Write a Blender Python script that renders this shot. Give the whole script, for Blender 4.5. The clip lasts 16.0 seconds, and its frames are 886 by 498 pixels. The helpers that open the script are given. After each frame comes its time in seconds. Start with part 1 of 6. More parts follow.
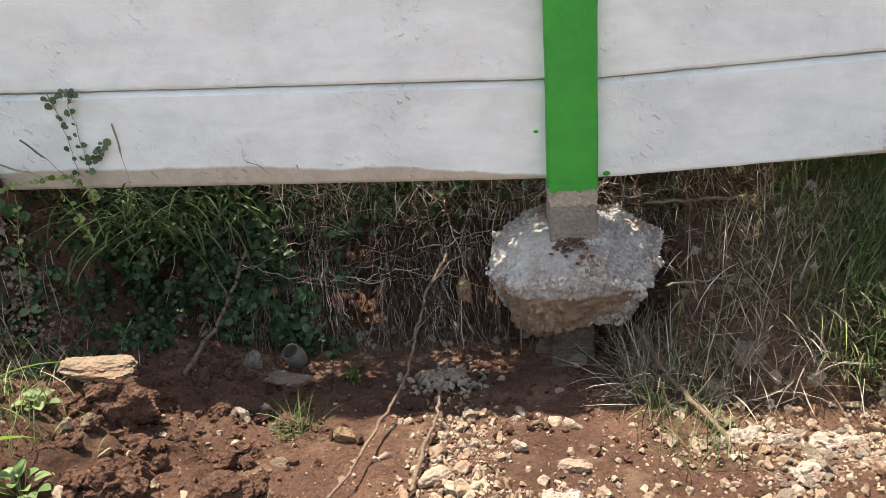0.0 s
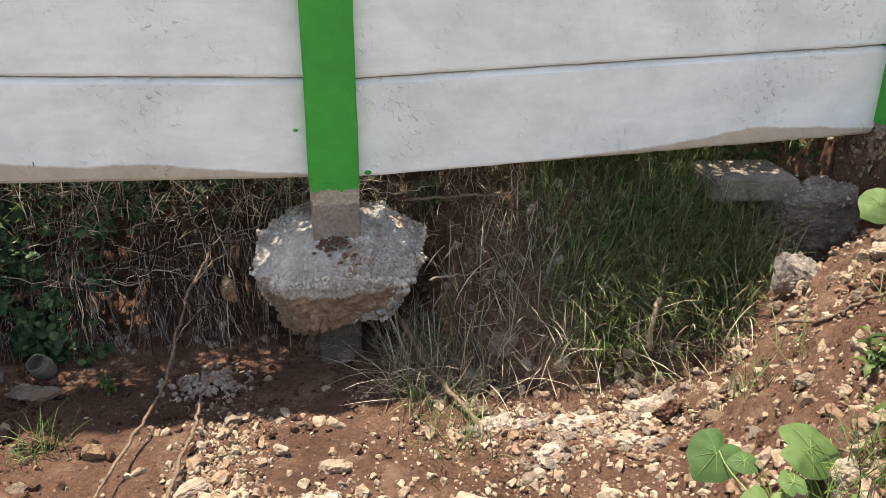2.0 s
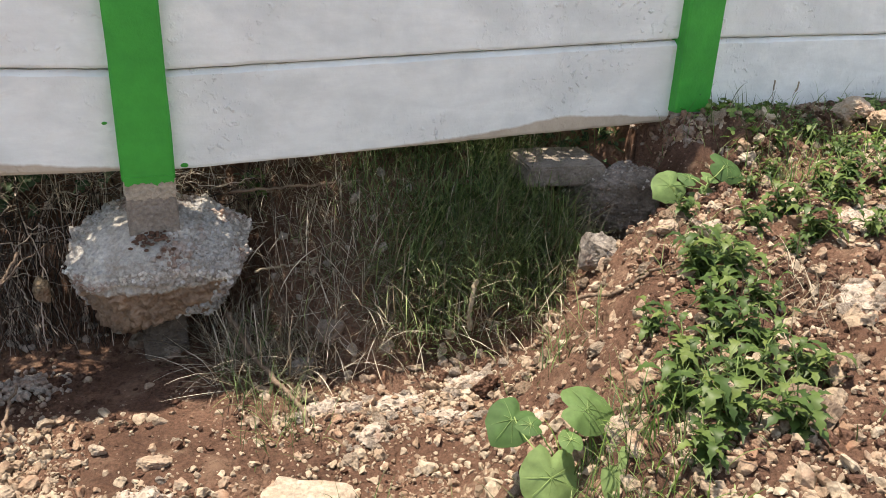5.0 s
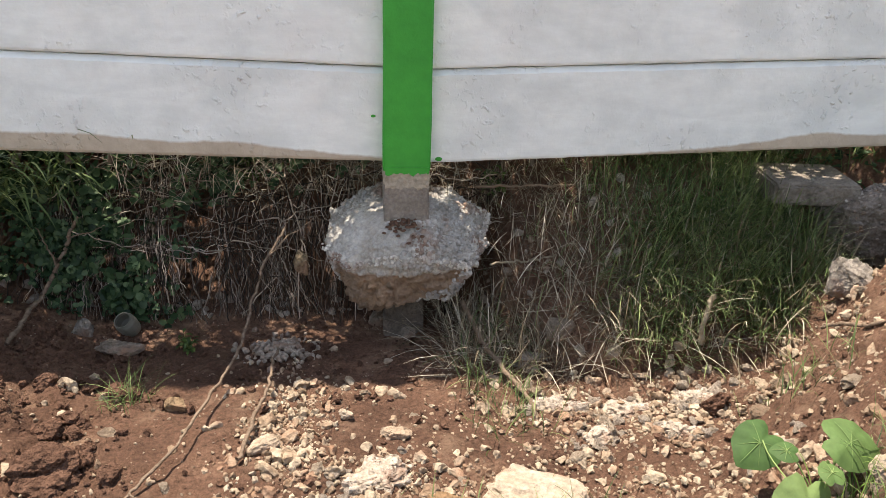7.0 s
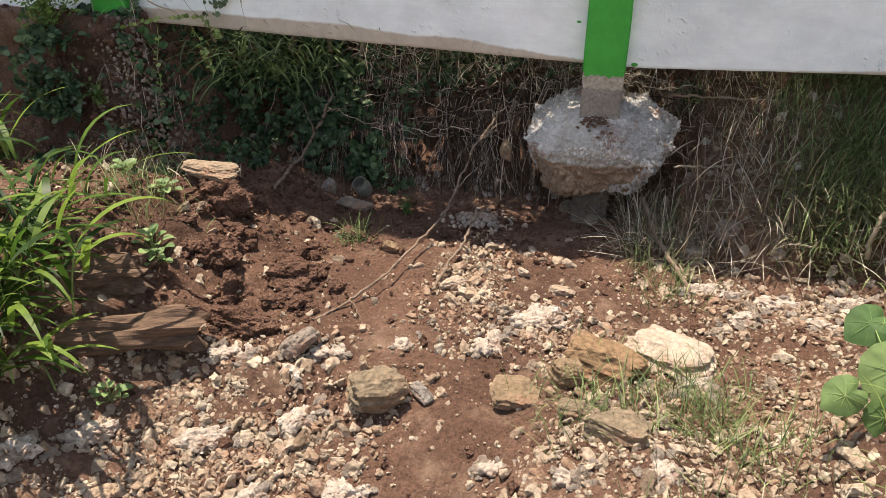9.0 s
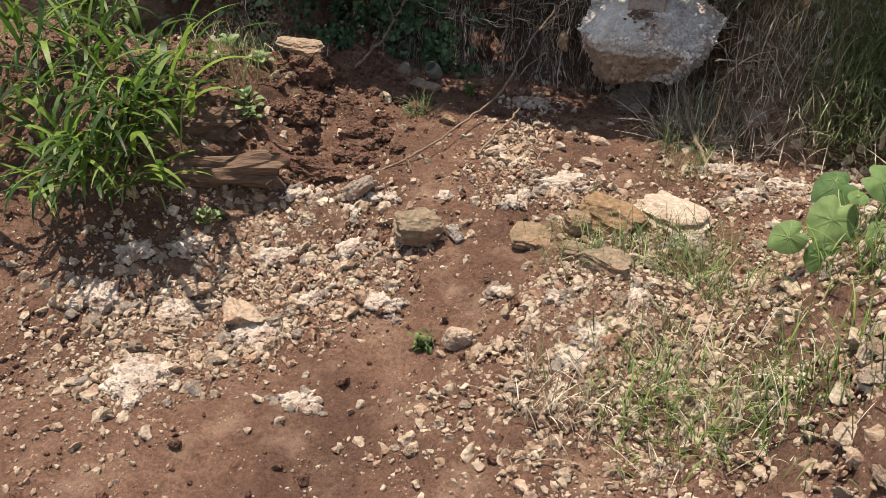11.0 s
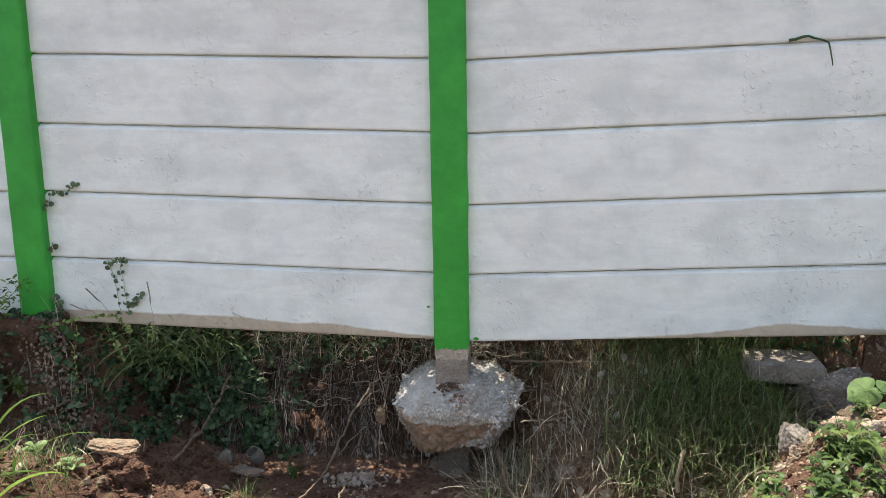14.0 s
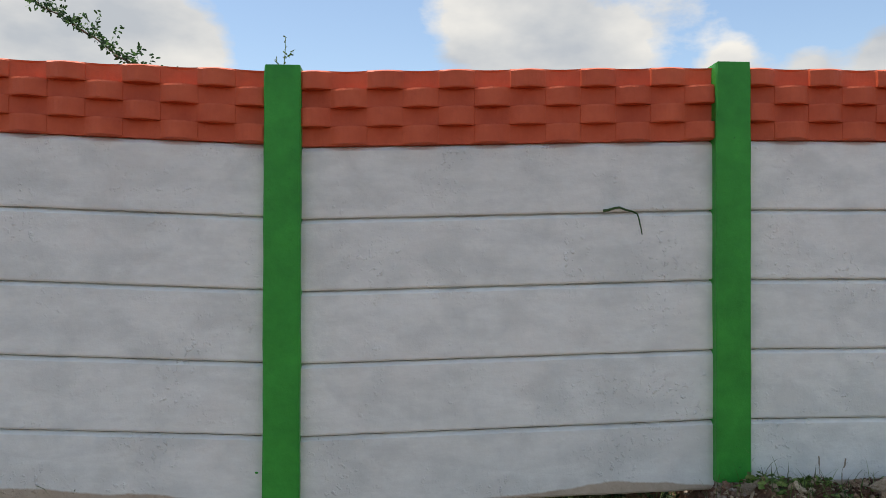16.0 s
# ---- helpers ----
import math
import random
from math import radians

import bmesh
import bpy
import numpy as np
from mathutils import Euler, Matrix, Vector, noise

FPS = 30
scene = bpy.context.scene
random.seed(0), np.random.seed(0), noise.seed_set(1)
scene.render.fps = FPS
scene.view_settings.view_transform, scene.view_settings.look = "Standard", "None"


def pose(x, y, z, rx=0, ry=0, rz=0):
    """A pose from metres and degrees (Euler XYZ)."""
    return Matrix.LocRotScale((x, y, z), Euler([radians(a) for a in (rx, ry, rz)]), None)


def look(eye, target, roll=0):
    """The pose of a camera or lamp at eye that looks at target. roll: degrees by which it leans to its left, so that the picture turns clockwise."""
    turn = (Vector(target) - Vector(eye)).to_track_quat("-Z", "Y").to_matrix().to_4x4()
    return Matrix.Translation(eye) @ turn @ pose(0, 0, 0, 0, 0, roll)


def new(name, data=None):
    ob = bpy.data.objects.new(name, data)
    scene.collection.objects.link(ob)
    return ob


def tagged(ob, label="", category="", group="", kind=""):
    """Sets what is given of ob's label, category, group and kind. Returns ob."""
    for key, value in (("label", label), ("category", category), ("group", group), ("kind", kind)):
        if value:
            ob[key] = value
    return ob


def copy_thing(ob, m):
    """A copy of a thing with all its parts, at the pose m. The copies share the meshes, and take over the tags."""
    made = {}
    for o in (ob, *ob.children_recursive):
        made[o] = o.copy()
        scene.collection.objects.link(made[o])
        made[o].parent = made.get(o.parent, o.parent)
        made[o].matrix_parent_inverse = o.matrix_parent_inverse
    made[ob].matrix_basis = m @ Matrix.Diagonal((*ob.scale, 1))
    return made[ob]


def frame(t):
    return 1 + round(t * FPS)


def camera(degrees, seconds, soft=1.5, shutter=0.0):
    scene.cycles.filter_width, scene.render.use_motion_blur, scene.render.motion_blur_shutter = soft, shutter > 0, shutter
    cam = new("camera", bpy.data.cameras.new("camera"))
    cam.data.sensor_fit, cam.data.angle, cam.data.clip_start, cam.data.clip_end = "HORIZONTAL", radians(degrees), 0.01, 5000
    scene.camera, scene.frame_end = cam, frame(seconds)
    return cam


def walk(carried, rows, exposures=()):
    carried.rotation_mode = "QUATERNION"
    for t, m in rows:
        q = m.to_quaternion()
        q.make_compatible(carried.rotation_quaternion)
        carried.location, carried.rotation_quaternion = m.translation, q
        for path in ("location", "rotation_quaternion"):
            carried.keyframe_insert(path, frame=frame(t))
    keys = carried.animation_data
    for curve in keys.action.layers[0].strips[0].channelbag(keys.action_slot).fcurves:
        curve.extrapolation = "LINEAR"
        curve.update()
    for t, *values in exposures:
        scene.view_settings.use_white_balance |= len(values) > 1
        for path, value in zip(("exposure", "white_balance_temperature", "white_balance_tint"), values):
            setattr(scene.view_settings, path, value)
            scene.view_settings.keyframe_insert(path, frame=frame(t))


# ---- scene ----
cam = camera(57.7, 16.0, soft=0.6)
PATH = [
    (0, (-0.226, -2.41, 1.284), (-0.371, -0.539, 0.59), -4.3),
    (0.5, (-0.203, -2.369, 1.275), (-0.259, -0.498, 0.572), -3.5),
    (1, (-0.161, -2.363, 1.281), (-0.111, -0.495, 0.568), -2.4),
    (1.5, (-0.126, -2.37, 1.299), (0.052, -0.516, 0.572), -1.1),
    (2, (-0.111, -2.394, 1.346), (0.233, -0.579, 0.581), 0.2),
    (2.5, (-0.057, -2.433, 1.347), (0.45, -0.659, 0.574), 1.0),
    (3, (0.021, -2.45, 1.352), (0.669, -0.725, 0.575), 1.4),
    (3.2, (0.036, -2.457, 1.356), (0.733, -0.751, 0.58), 1.5),
    (5.3, (-0.013, -2.492, 1.36), (0.629, -0.765, 0.582), 2.6),
    (5.5, (-0.031, -2.495, 1.358), (0.565, -0.754, 0.575), 2.6),
    (6, (-0.072, -2.5, 1.36), (0.396, -0.726, 0.564), 2.4),
    (6.5, (-0.13, -2.501, 1.374), (0.212, -0.701, 0.573), 2.2),
    (7, (-0.168, -2.502, 1.39), (0.048, -0.681, 0.59), 1.8),
    (7.5, (-0.185, -2.51, 1.397), (-0.08, -0.676, 0.608), 1.4),
    (8, (-0.207, -2.535, 1.413), (-0.232, -0.7, 0.617), 0.9),
    (8.5, (-0.162, -2.71, 1.416), (-0.333, -0.904, 0.574), 0.7),
    (9, (-0.004, -2.962, 1.41), (-0.349, -1.238, 0.455), 0.5),
    (9.5, (0.122, -3.178, 1.418), (-0.403, -1.584, 0.331), -0.1),
    (9.7, (0.17, -3.28, 1.403), (-0.419, -1.748, 0.26), -0.5),
    (11.8, (0.366, -3.369, 1.488), (-0.167, -1.747, 0.446), -0.4),
    (12, (0.355, -3.363, 1.499), (-0.129, -1.691, 0.515), -0.2),
    (12.5, (0.373, -3.334, 1.528), (-0.023, -1.562, 0.688), -0.5),
    (13, (0.379, -3.327, 1.526), (0.056, -1.48, 0.829), -0.7),
    (13.5, (0.401, -3.341, 1.587), (0.113, -1.438, 1.042), -1.0),
    (14, (0.386, -3.428, 1.607), (0.145, -1.472, 1.268), -1.0),
    (14.5, (0.386, -3.446, 1.64), (0.196, -1.462, 1.48), -0.7),
    (15, (0.419, -3.466, 1.682), (0.291, -1.471, 1.635), -0.6),
    (15.5, (0.438, -3.463, 1.643), (0.42, -1.463, 1.675), -0.5),
    (16, (0.496, -3.415, 1.655), (0.6, -1.418, 1.677), 0.1),
]
walk(cam, [(t, look(eye, target, roll)) for t, eye, target, roll in PATH], [(0.0, 1.92, 7300, 13), (2.5, 1.82, 7300, 13), (5.5, 1.78, 7300, 13), (7.0, 1.86, 7300, 13), (8.3, 1.92, 7300, 13), (9.3, 1.62, 7250, 15), (12.1, 1.52, 7150, 13), (12.6, 1.75, 6800, 10), (13.3, 1.84, 6850, 9), (14.0, 1.80, 6850, 9), (15.0, 1.24, 6850, 9), (16.0, 0.98, 6850, 9)])

# ---- world, sun, exposure ----
world = bpy.data.worlds.new("sky_world")
scene.world = world
world.use_nodes = True
wn = world.node_tree
wn.nodes.clear()


def link_nodes(tree, a, b):
    tree.links.new(a, b)


SUN_TO = Vector((-0.22, 0.135, 1.0)).normalized()
sky = wn.nodes.new("ShaderNodeTexSky")
sky.sky_type = "NISHITA"
sky.sun_disc = False
sky.sun_elevation = math.asin(SUN_TO.z)
sky.sun_rotation = math.atan2(SUN_TO.x, SUN_TO.y)
sky.dust_density = 0.6
bg_sky = wn.nodes.new("ShaderNodeBackground")
bg_sky.inputs["Strength"].default_value = 0.088
bg_cloud = wn.nodes.new("ShaderNodeBackground")
bg_cloud.inputs["Strength"].default_value = 0.46
tc = wn.nodes.new("ShaderNodeTexCoord")
mp = wn.nodes.new("ShaderNodeMapping")
mp.inputs["Location"].default_value = (0.35, 0.2, 0.1)
mp.inputs["Scale"].default_value = (1.0, 1.0, 1.9)
cl = wn.nodes.new("ShaderNodeTexNoise")
cl.inputs["Scale"].default_value = 2.8
cl.inputs["Detail"].default_value = 9.0
cl.inputs["Roughness"].default_value = 0.60
cl.inputs["Distortion"].default_value = 0.0
cr = wn.nodes.new("ShaderNodeValToRGB")
cr.color_ramp.elements[0].position = 0.485
cr.color_ramp.elements[1].position = 0.58
shade = wn.nodes.new("ShaderNodeTexNoise")
shade.inputs["Scale"].default_value = 5.0
shade.inputs["Detail"].default_value = 6.0
sr = wn.nodes.new("ShaderNodeValToRGB")
sr.color_ramp.elements[0].color = (0.56, 0.61, 0.69, 1)
sr.color_ramp.elements[1].color = (1.0, 0.99, 0.97, 1)
sr.color_ramp.elements[0].position = 0.36
sr.color_ramp.elements[1].position = 0.66
mixw = wn.nodes.new("ShaderNodeMixShader")
outw = wn.nodes.new("ShaderNodeOutputWorld")
link_nodes(wn, tc.outputs["Generated"], mp.inputs["Vector"])
link_nodes(wn, mp.outputs["Vector"], cl.inputs["Vector"])
link_nodes(wn, mp.outputs["Vector"], shade.inputs["Vector"])
# fair-weather cumulus: the noise is thickened round a few places over the wall and thinned between them
density = cl.outputs["Fac"]
for direction, reach, gain in (((0.13, 0.97, 0.22), 0.62, -0.16), ((0.12, 0.96, 0.262), 0.17, 0.30), ((0.25, 0.95, 0.235), 0.10, 0.16), ((-0.42, 0.88, 0.25), 0.15, 0.34), ((-0.25, 0.94, 0.235), 0.10, 0.26), ((0.374, 0.90, 0.21), 0.07, 0.30), ((0.45, 0.87, 0.20), 0.06, 0.30), ((0.53, 0.83, 0.215), 0.07, 0.32)):
    gap = wn.nodes.new("ShaderNodeVectorMath")
    gap.operation = "DISTANCE"
    gap.inputs[1].default_value = Vector(direction).normalized()
    fall = wn.nodes.new("ShaderNodeMapRange")
    fall.interpolation_type = "SMOOTHSTEP"
    fall.inputs["From Min"].default_value = 0.0
    fall.inputs["From Max"].default_value = reach
    fall.inputs["To Min"].default_value = gain
    fall.inputs["To Max"].default_value = 0.0
    total = wn.nodes.new("ShaderNodeMath")
    link_nodes(wn, tc.outputs["Generated"], gap.inputs[0])
    link_nodes(wn, gap.outputs["Value"], fall.inputs["Value"])
    link_nodes(wn, density, total.inputs[0])
    link_nodes(wn, fall.outputs["Result"], total.inputs[1])
    density = total.outputs[0]
link_nodes(wn, density, cr.inputs["Fac"])
link_nodes(wn, shade.outputs["Fac"], sr.inputs["Fac"])
link_nodes(wn, sr.outputs["Color"], bg_cloud.inputs["Color"])
link_nodes(wn, sky.outputs["Color"], bg_sky.inputs["Color"])
link_nodes(wn, cr.outputs["Color"], mixw.inputs["Fac"])
link_nodes(wn, bg_sky.outputs["Background"], mixw.inputs[1])
link_nodes(wn, bg_cloud.outputs["Background"], mixw.inputs[2])
link_nodes(wn, mixw.outputs["Shader"], outw.inputs["Surface"])

sun_data = bpy.data.lights.new("sun", "SUN")
sun_data.energy = 2.85
sun_data.angle = radians(0.6)
sun_data.color = (1.0, 0.95, 0.88)
sun = new("sun", sun_data)
sun.matrix_world = look((0, 0, 8), Vector((0, 0, 8)) - SUN_TO)


# ---- materials ----
class Nodes:
    """A small builder for procedural materials."""

    def __init__(self, name, rough=0.9, metal=0.0, spec=0.3):
        self.mat = bpy.data.materials.new(name)
        self.mat.use_nodes = True
        self.t = self.mat.node_tree
        self.bsdf = next(n for n in self.t.nodes if n.type == "BSDF_PRINCIPLED")
        self.bsdf.inputs["Roughness"].default_value = rough
        self.bsdf.inputs["Metallic"].default_value = metal
        self.bsdf.inputs["Specular IOR Level"].default_value = spec
        self.coord = self.add("ShaderNodeTexCoord").outputs["Object"]
        self.normal = None

    def add(self, kind):
        return self.t.nodes.new(kind)

    def link(self, a, b):
        self.t.links.new(a, b)

    def world_coord(self):
        self.coord = self.add("ShaderNodeNewGeometry").outputs["Position"]

    def stretch(self, sx, sy, sz):
        m = self.add("ShaderNodeMapping")
        m.inputs["Scale"].default_value = (sx, sy, sz)
        self.link(self.coord, m.inputs["Vector"])
        return m.outputs["Vector"]

    def noise(self, scale, detail=5.0, rough=0.6, at=None, distort=0.0):
        n = self.add("ShaderNodeTexNoise")
        n.inputs["Scale"].default_value = scale
        n.inputs["Detail"].default_value = detail
        n.inputs["Roughness"].default_value = rough
        n.inputs["Distortion"].default_value = distort
        self.link(at or self.coord, n.inputs["Vector"])
        return n.outputs["Fac"]

    def cells(self, scale, feature="F1", at=None):
        n = self.add("ShaderNodeTexVoronoi")
        n.feature = feature
        n.inputs["Scale"].default_value = scale
        self.link(at or self.coord, n.inputs["Vector"])
        return n.outputs["Distance"]

    def ramp(self, fac, *stops):
        r = self.add("ShaderNodeValToRGB")
        e = r.color_ramp.elements
        while len(e) < len(stops):
            e.new(0.5)
        for el, (p, c) in zip(e, stops):
            el.position = p
            el.color = (*c, 1) if isinstance(c, tuple) else (c, c, c, 1)
        self.link(fac, r.inputs["Fac"])
        return r.outputs["Color"]

    def mix(self, fac, a, b, mode="MIX"):
        m = self.add("ShaderNodeMix")
        m.data_type = "RGBA"
        m.blend_type = mode
        for sock, v in ((m.inputs[0], fac), (m.inputs[6], a), (m.inputs[7], b)):
            if isinstance(v, (int, float)):
                sock.default_value = v if sock is m.inputs[0] or sock.type == "VALUE" else (v, v, v, 1)
            elif isinstance(v, tuple):
                sock.default_value = (*v, 1)
            else:
                self.link(v, sock)
        return m.outputs[2]

    def maths(self, op, a, b=0.0):
        m = self.add("ShaderNodeMath")
        m.operation = op
        for sock, v in ((m.inputs[0], a), (m.inputs[1], b)):
            if isinstance(v, (int, float)):
                sock.default_value = v
            else:
                self.link(v, sock)
        return m.outputs[0]

    def axis(self, k, at=None):
        s = self.add("ShaderNodeSeparateXYZ")
        self.link(at or self.coord, s.inputs[0])
        return s.outputs[k]

    def random(self, island=False):
        if island:
            return self.add("ShaderNodeNewGeometry").outputs["Random Per Island"]
        return self.add("ShaderNodeObjectInfo").outputs["Random"]

    def bump(self, height, dist=0.01, strength=1.0):
        b = self.add("ShaderNodeBump")
        b.inputs["Distance"].default_value = dist
        b.inputs["Strength"].default_value = strength
        self.link(height, b.inputs["Height"])
        if self.normal is not None:
            self.link(self.normal, b.inputs["Normal"])
        self.normal = b.outputs["Normal"]

    def done(self, color, rough=None):
        if isinstance(color, tuple):
            self.bsdf.inputs["Base Color"].default_value = (*color, 1)
        else:
            self.link(color, self.bsdf.inputs["Base Color"])
        if rough is not None:
            self.link(rough, self.bsdf.inputs["Roughness"])
        if self.normal is not None:
            self.link(self.normal, self.bsdf.inputs["Normal"])
        return self.mat


def soil_material():
    n = Nodes("reddish_soil", 0.95, spec=0.15)
    n.world_coord()
    tone = n.ramp(n.noise(2.2, 5), (0.3, (0.105, 0.058, 0.040)), (0.55, (0.19, 0.107, 0.072)), (0.75, (0.29, 0.178, 0.122)))
    grain = n.ramp(n.noise(75, 7, 0.75), (0.32, 0.5), (0.68, 1.32))
    c = n.mix(1.0, tone, grain, "MULTIPLY")
    dust = n.ramp(n.noise(5.5, 8, 0.68), (0.53, 0.0), (0.72, 1.0))
    c = n.mix(n.mix(0.55, 0.0, dust, "MIX"), c, (0.40, 0.275, 0.19))
    specks = n.ramp(n.cells(55), (0.10, 1.0), (0.2, 0.0))
    keep = n.ramp(n.noise(9, 3), (0.52, 0.0), (0.58, 1.0))
    c = n.mix(n.mix(1.0, specks, keep, "MULTIPLY"), c, (0.46, 0.36, 0.27))
    n.bump(n.noise(24, 8, 0.7), 0.022)
    n.bump(n.noise(120, 5, 0.75), 0.012)
    return n.done(c)


def clod_material():
    n = Nodes("damp_soil_clod", 0.97, spec=0.1)
    c = n.ramp(n.noise(28, 6, 0.7), (0.3, (0.072, 0.04, 0.028)), (0.7, (0.215, 0.122, 0.085)))
    n.bump(n.noise(40, 7, 0.75), 0.02)
    n.bump(n.cells(85), 0.012)
    return n.done(c)


def limestone_material(name, light, dark, stain, per_island=False):
    n = Nodes(name, 0.92, spec=0.2)
    pos = n.noise(14, 6, 0.65)
    c = n.ramp(pos, (0.3, dark), (0.62, light))
    r = n.random(per_island)
    c = n.mix(n.ramp(r, (0.42, 0.0), (1.0, 0.8)), c, stain)
    c = n.mix(1.0, c, n.ramp(n.noise(70, 5, 0.7), (0.3, 0.62), (0.65, 1.1)), "MULTIPLY")
    dirt = n.ramp(n.noise(9, 5, 0.6), (0.5, 0.0), (0.68, 0.8))
    c = n.mix(dirt, c, (0.25, 0.13, 0.08))
    n.bump(n.noise(38, 8, 0.72), 0.012)
    n.bump(n.cells(70), 0.004)
    return n.done(c)


def crumbly_material():
    """White limestone weathered to a sponge of pits, with soil in the hollows."""
    n = Nodes("white_crumbling_limestone", 0.95, spec=0.15)
    c = n.ramp(n.noise(22, 7, 0.7), (0.3, (0.36, 0.285, 0.215)), (0.55, (0.545, 0.475, 0.395)), (0.75, (0.66, 0.60, 0.525)))
    pits = n.ramp(n.cells(95), (0.12, 1.0), (0.3, 0.0))
    keep = n.ramp(n.noise(26, 4, 0.65), (0.45, 0.0), (0.58, 1.0))
    hole = n.mix(1.0, pits, keep, "MULTIPLY")
    c = n.mix(hole, c, (0.16, 0.105, 0.075))
    soil = n.ramp(n.noise(13, 6, 0.7), (0.48, 0.0), (0.62, 0.85))
    c = n.mix(soil, c, (0.26, 0.165, 0.115))
    n.bump(n.noise(45, 8, 0.75), 0.014)
    n.bump(n.maths("SUBTRACT", 1.0, hole), 0.008)
    return n.done(c)


def paint_white(name="white_paint", strip=None):
    """Weathered white paint; strip: (left, right) heights of the bare, unpainted foot, with the half-length of the panel."""
    n = Nodes(name, 0.62, spec=0.3)
    if strip is None:
        n.world_coord()
    long = n.stretch(1.0, 1.0, 3.2)
    c = n.ramp(n.noise(2.6, 6, 0.62, long), (0.3, (0.73, 0.755, 0.73)), (0.5, (0.82, 0.845, 0.815)), (0.72, (0.87, 0.89, 0.855)))
    streak = n.ramp(n.noise(9, 6, 0.7, long), (0.35, 0.93), (0.65, 1.02))
    c = n.mix(1.0, c, streak, "MULTIPLY")
    patch = n.ramp(n.noise(4.2, 4, 0.55, n.stretch(0.9, 1.0, 1.25), 0.3), (0.47, 0.0), (0.64, 0.6))
    c = n.mix(patch, c, (0.61, 0.64, 0.62))
    wash = n.ramp(n.noise(2.1, 4, 0.6), (0.53, 0.0), (0.66, 0.35))
    c = n.mix(wash, c, (0.80, 0.78, 0.74))
    rnd = n.random()
    c = n.mix(1.0, c, n.ramp(rnd, (0.0, 0.93), (1.0, 1.0)), "MULTIPLY")
    grime = n.ramp(n.noise(5, 7, 0.7, long), (0.58, 0.0), (0.80, 0.35))
    c = n.mix(grime, c, (0.50, 0.49, 0.46))
    pits = n.ramp(n.noise(75, 3, 0.6), (0.66, 0.0), (0.70, 0.8))
    pk = n.ramp(n.noise(2.3, 2), (0.64, 0.0), (0.70, 0.5))
    pitmask = n.mix(1.0, pits, pk, "MULTIPLY")
    c = n.mix(pitmask, c, (0.36, 0.28, 0.2))
    n.bump(n.noise(6.5, 5, 0.6), 0.010, 0.8)
    blobs = n.ramp(n.noise(42, 2, 0.5), (0.56, 0.0), (0.70, 1.0))
    area = n.ramp(n.noise(3.4, 3), (0.50, 0.06), (0.68, 1.0))
    n.bump(n.mix(1.0, blobs, area, "MULTIPLY"), 0.006, 0.9)
    n.bump(n.noise(160, 4, 0.7), 0.0012, 0.7)
    if strip is not None:
        heights, half, foot = strip
        x = n.axis(0)
        # height of the bare strip along the panel
        u = n.maths("DIVIDE", n.maths("ADD", x, half), 2 * half)
        prof = n.ramp(u, *[(k / (len(heights) - 1), hh * 8) for k, hh in enumerate(heights)])
        wav = n.noise(4.2, 4, 0.6, n.stretch(1.0, 0.01, 0.01))
        h = n.maths("ADD", n.maths("MULTIPLY", n.maths("SUBTRACT", wav, 0.5), 0.035), n.maths("DIVIDE", prof, 8.0))
        h = n.maths("ADD", h, n.maths("MULTIPLY", n.maths("SUBTRACT", n.noise(60, 3), 0.5), 0.006))
        z = n.maths("ADD", n.axis(2), 0.155)
        z = n.maths("SUBTRACT", z, n.maths("MULTIPLY", u, foot))
        bare = n.ramp(n.maths("ADD", n.maths("MULTIPLY", n.maths("SUBTRACT", h, z), 60.0), 0.5), (0.25, 0.0), (0.75, 1.0))
        stone = n.ramp(n.noise(13, 6, 0.7), (0.3, (0.40, 0.33, 0.255)), (0.7, (0.53, 0.455, 0.36)))
        c = n.mix(bare, c, stone)
    return n.done(c)


def paint_green():
    n = Nodes("green_enamel_paint", 0.5, spec=0.35)
    c = n.ramp(n.noise(7, 6, 0.65), (0.3, (0.022, 0.25, 0.03)), (0.7, (0.04, 0.36, 0.045)))
    c = n.mix(n.ramp(n.noise(45, 3), (0.70, 0.0), (0.74, 0.8)), c, (0.02, 0.12, 0.03))
    n.bump(n.noise(18, 6, 0.7), 0.004)
    n.bump(n.noise(120, 4), 0.001)
    return n.done(c)


def paint_red():
    n = Nodes("brick_red_paint", 0.55, spec=0.3)
    c = n.ramp(n.noise(5, 6, 0.65), (0.3, (0.50, 0.085, 0.036)), (0.7, (0.66, 0.138, 0.06)))
    c = n.mix(n.ramp(n.noise(60, 3), (0.72, 0.0), (0.78, 0.6)), c, (0.25, 0.05, 0.03))
    n.bump(n.noise(22, 6, 0.7), 0.003)
    n.bump(n.noise(140, 4), 0.001)
    return n.done(c)


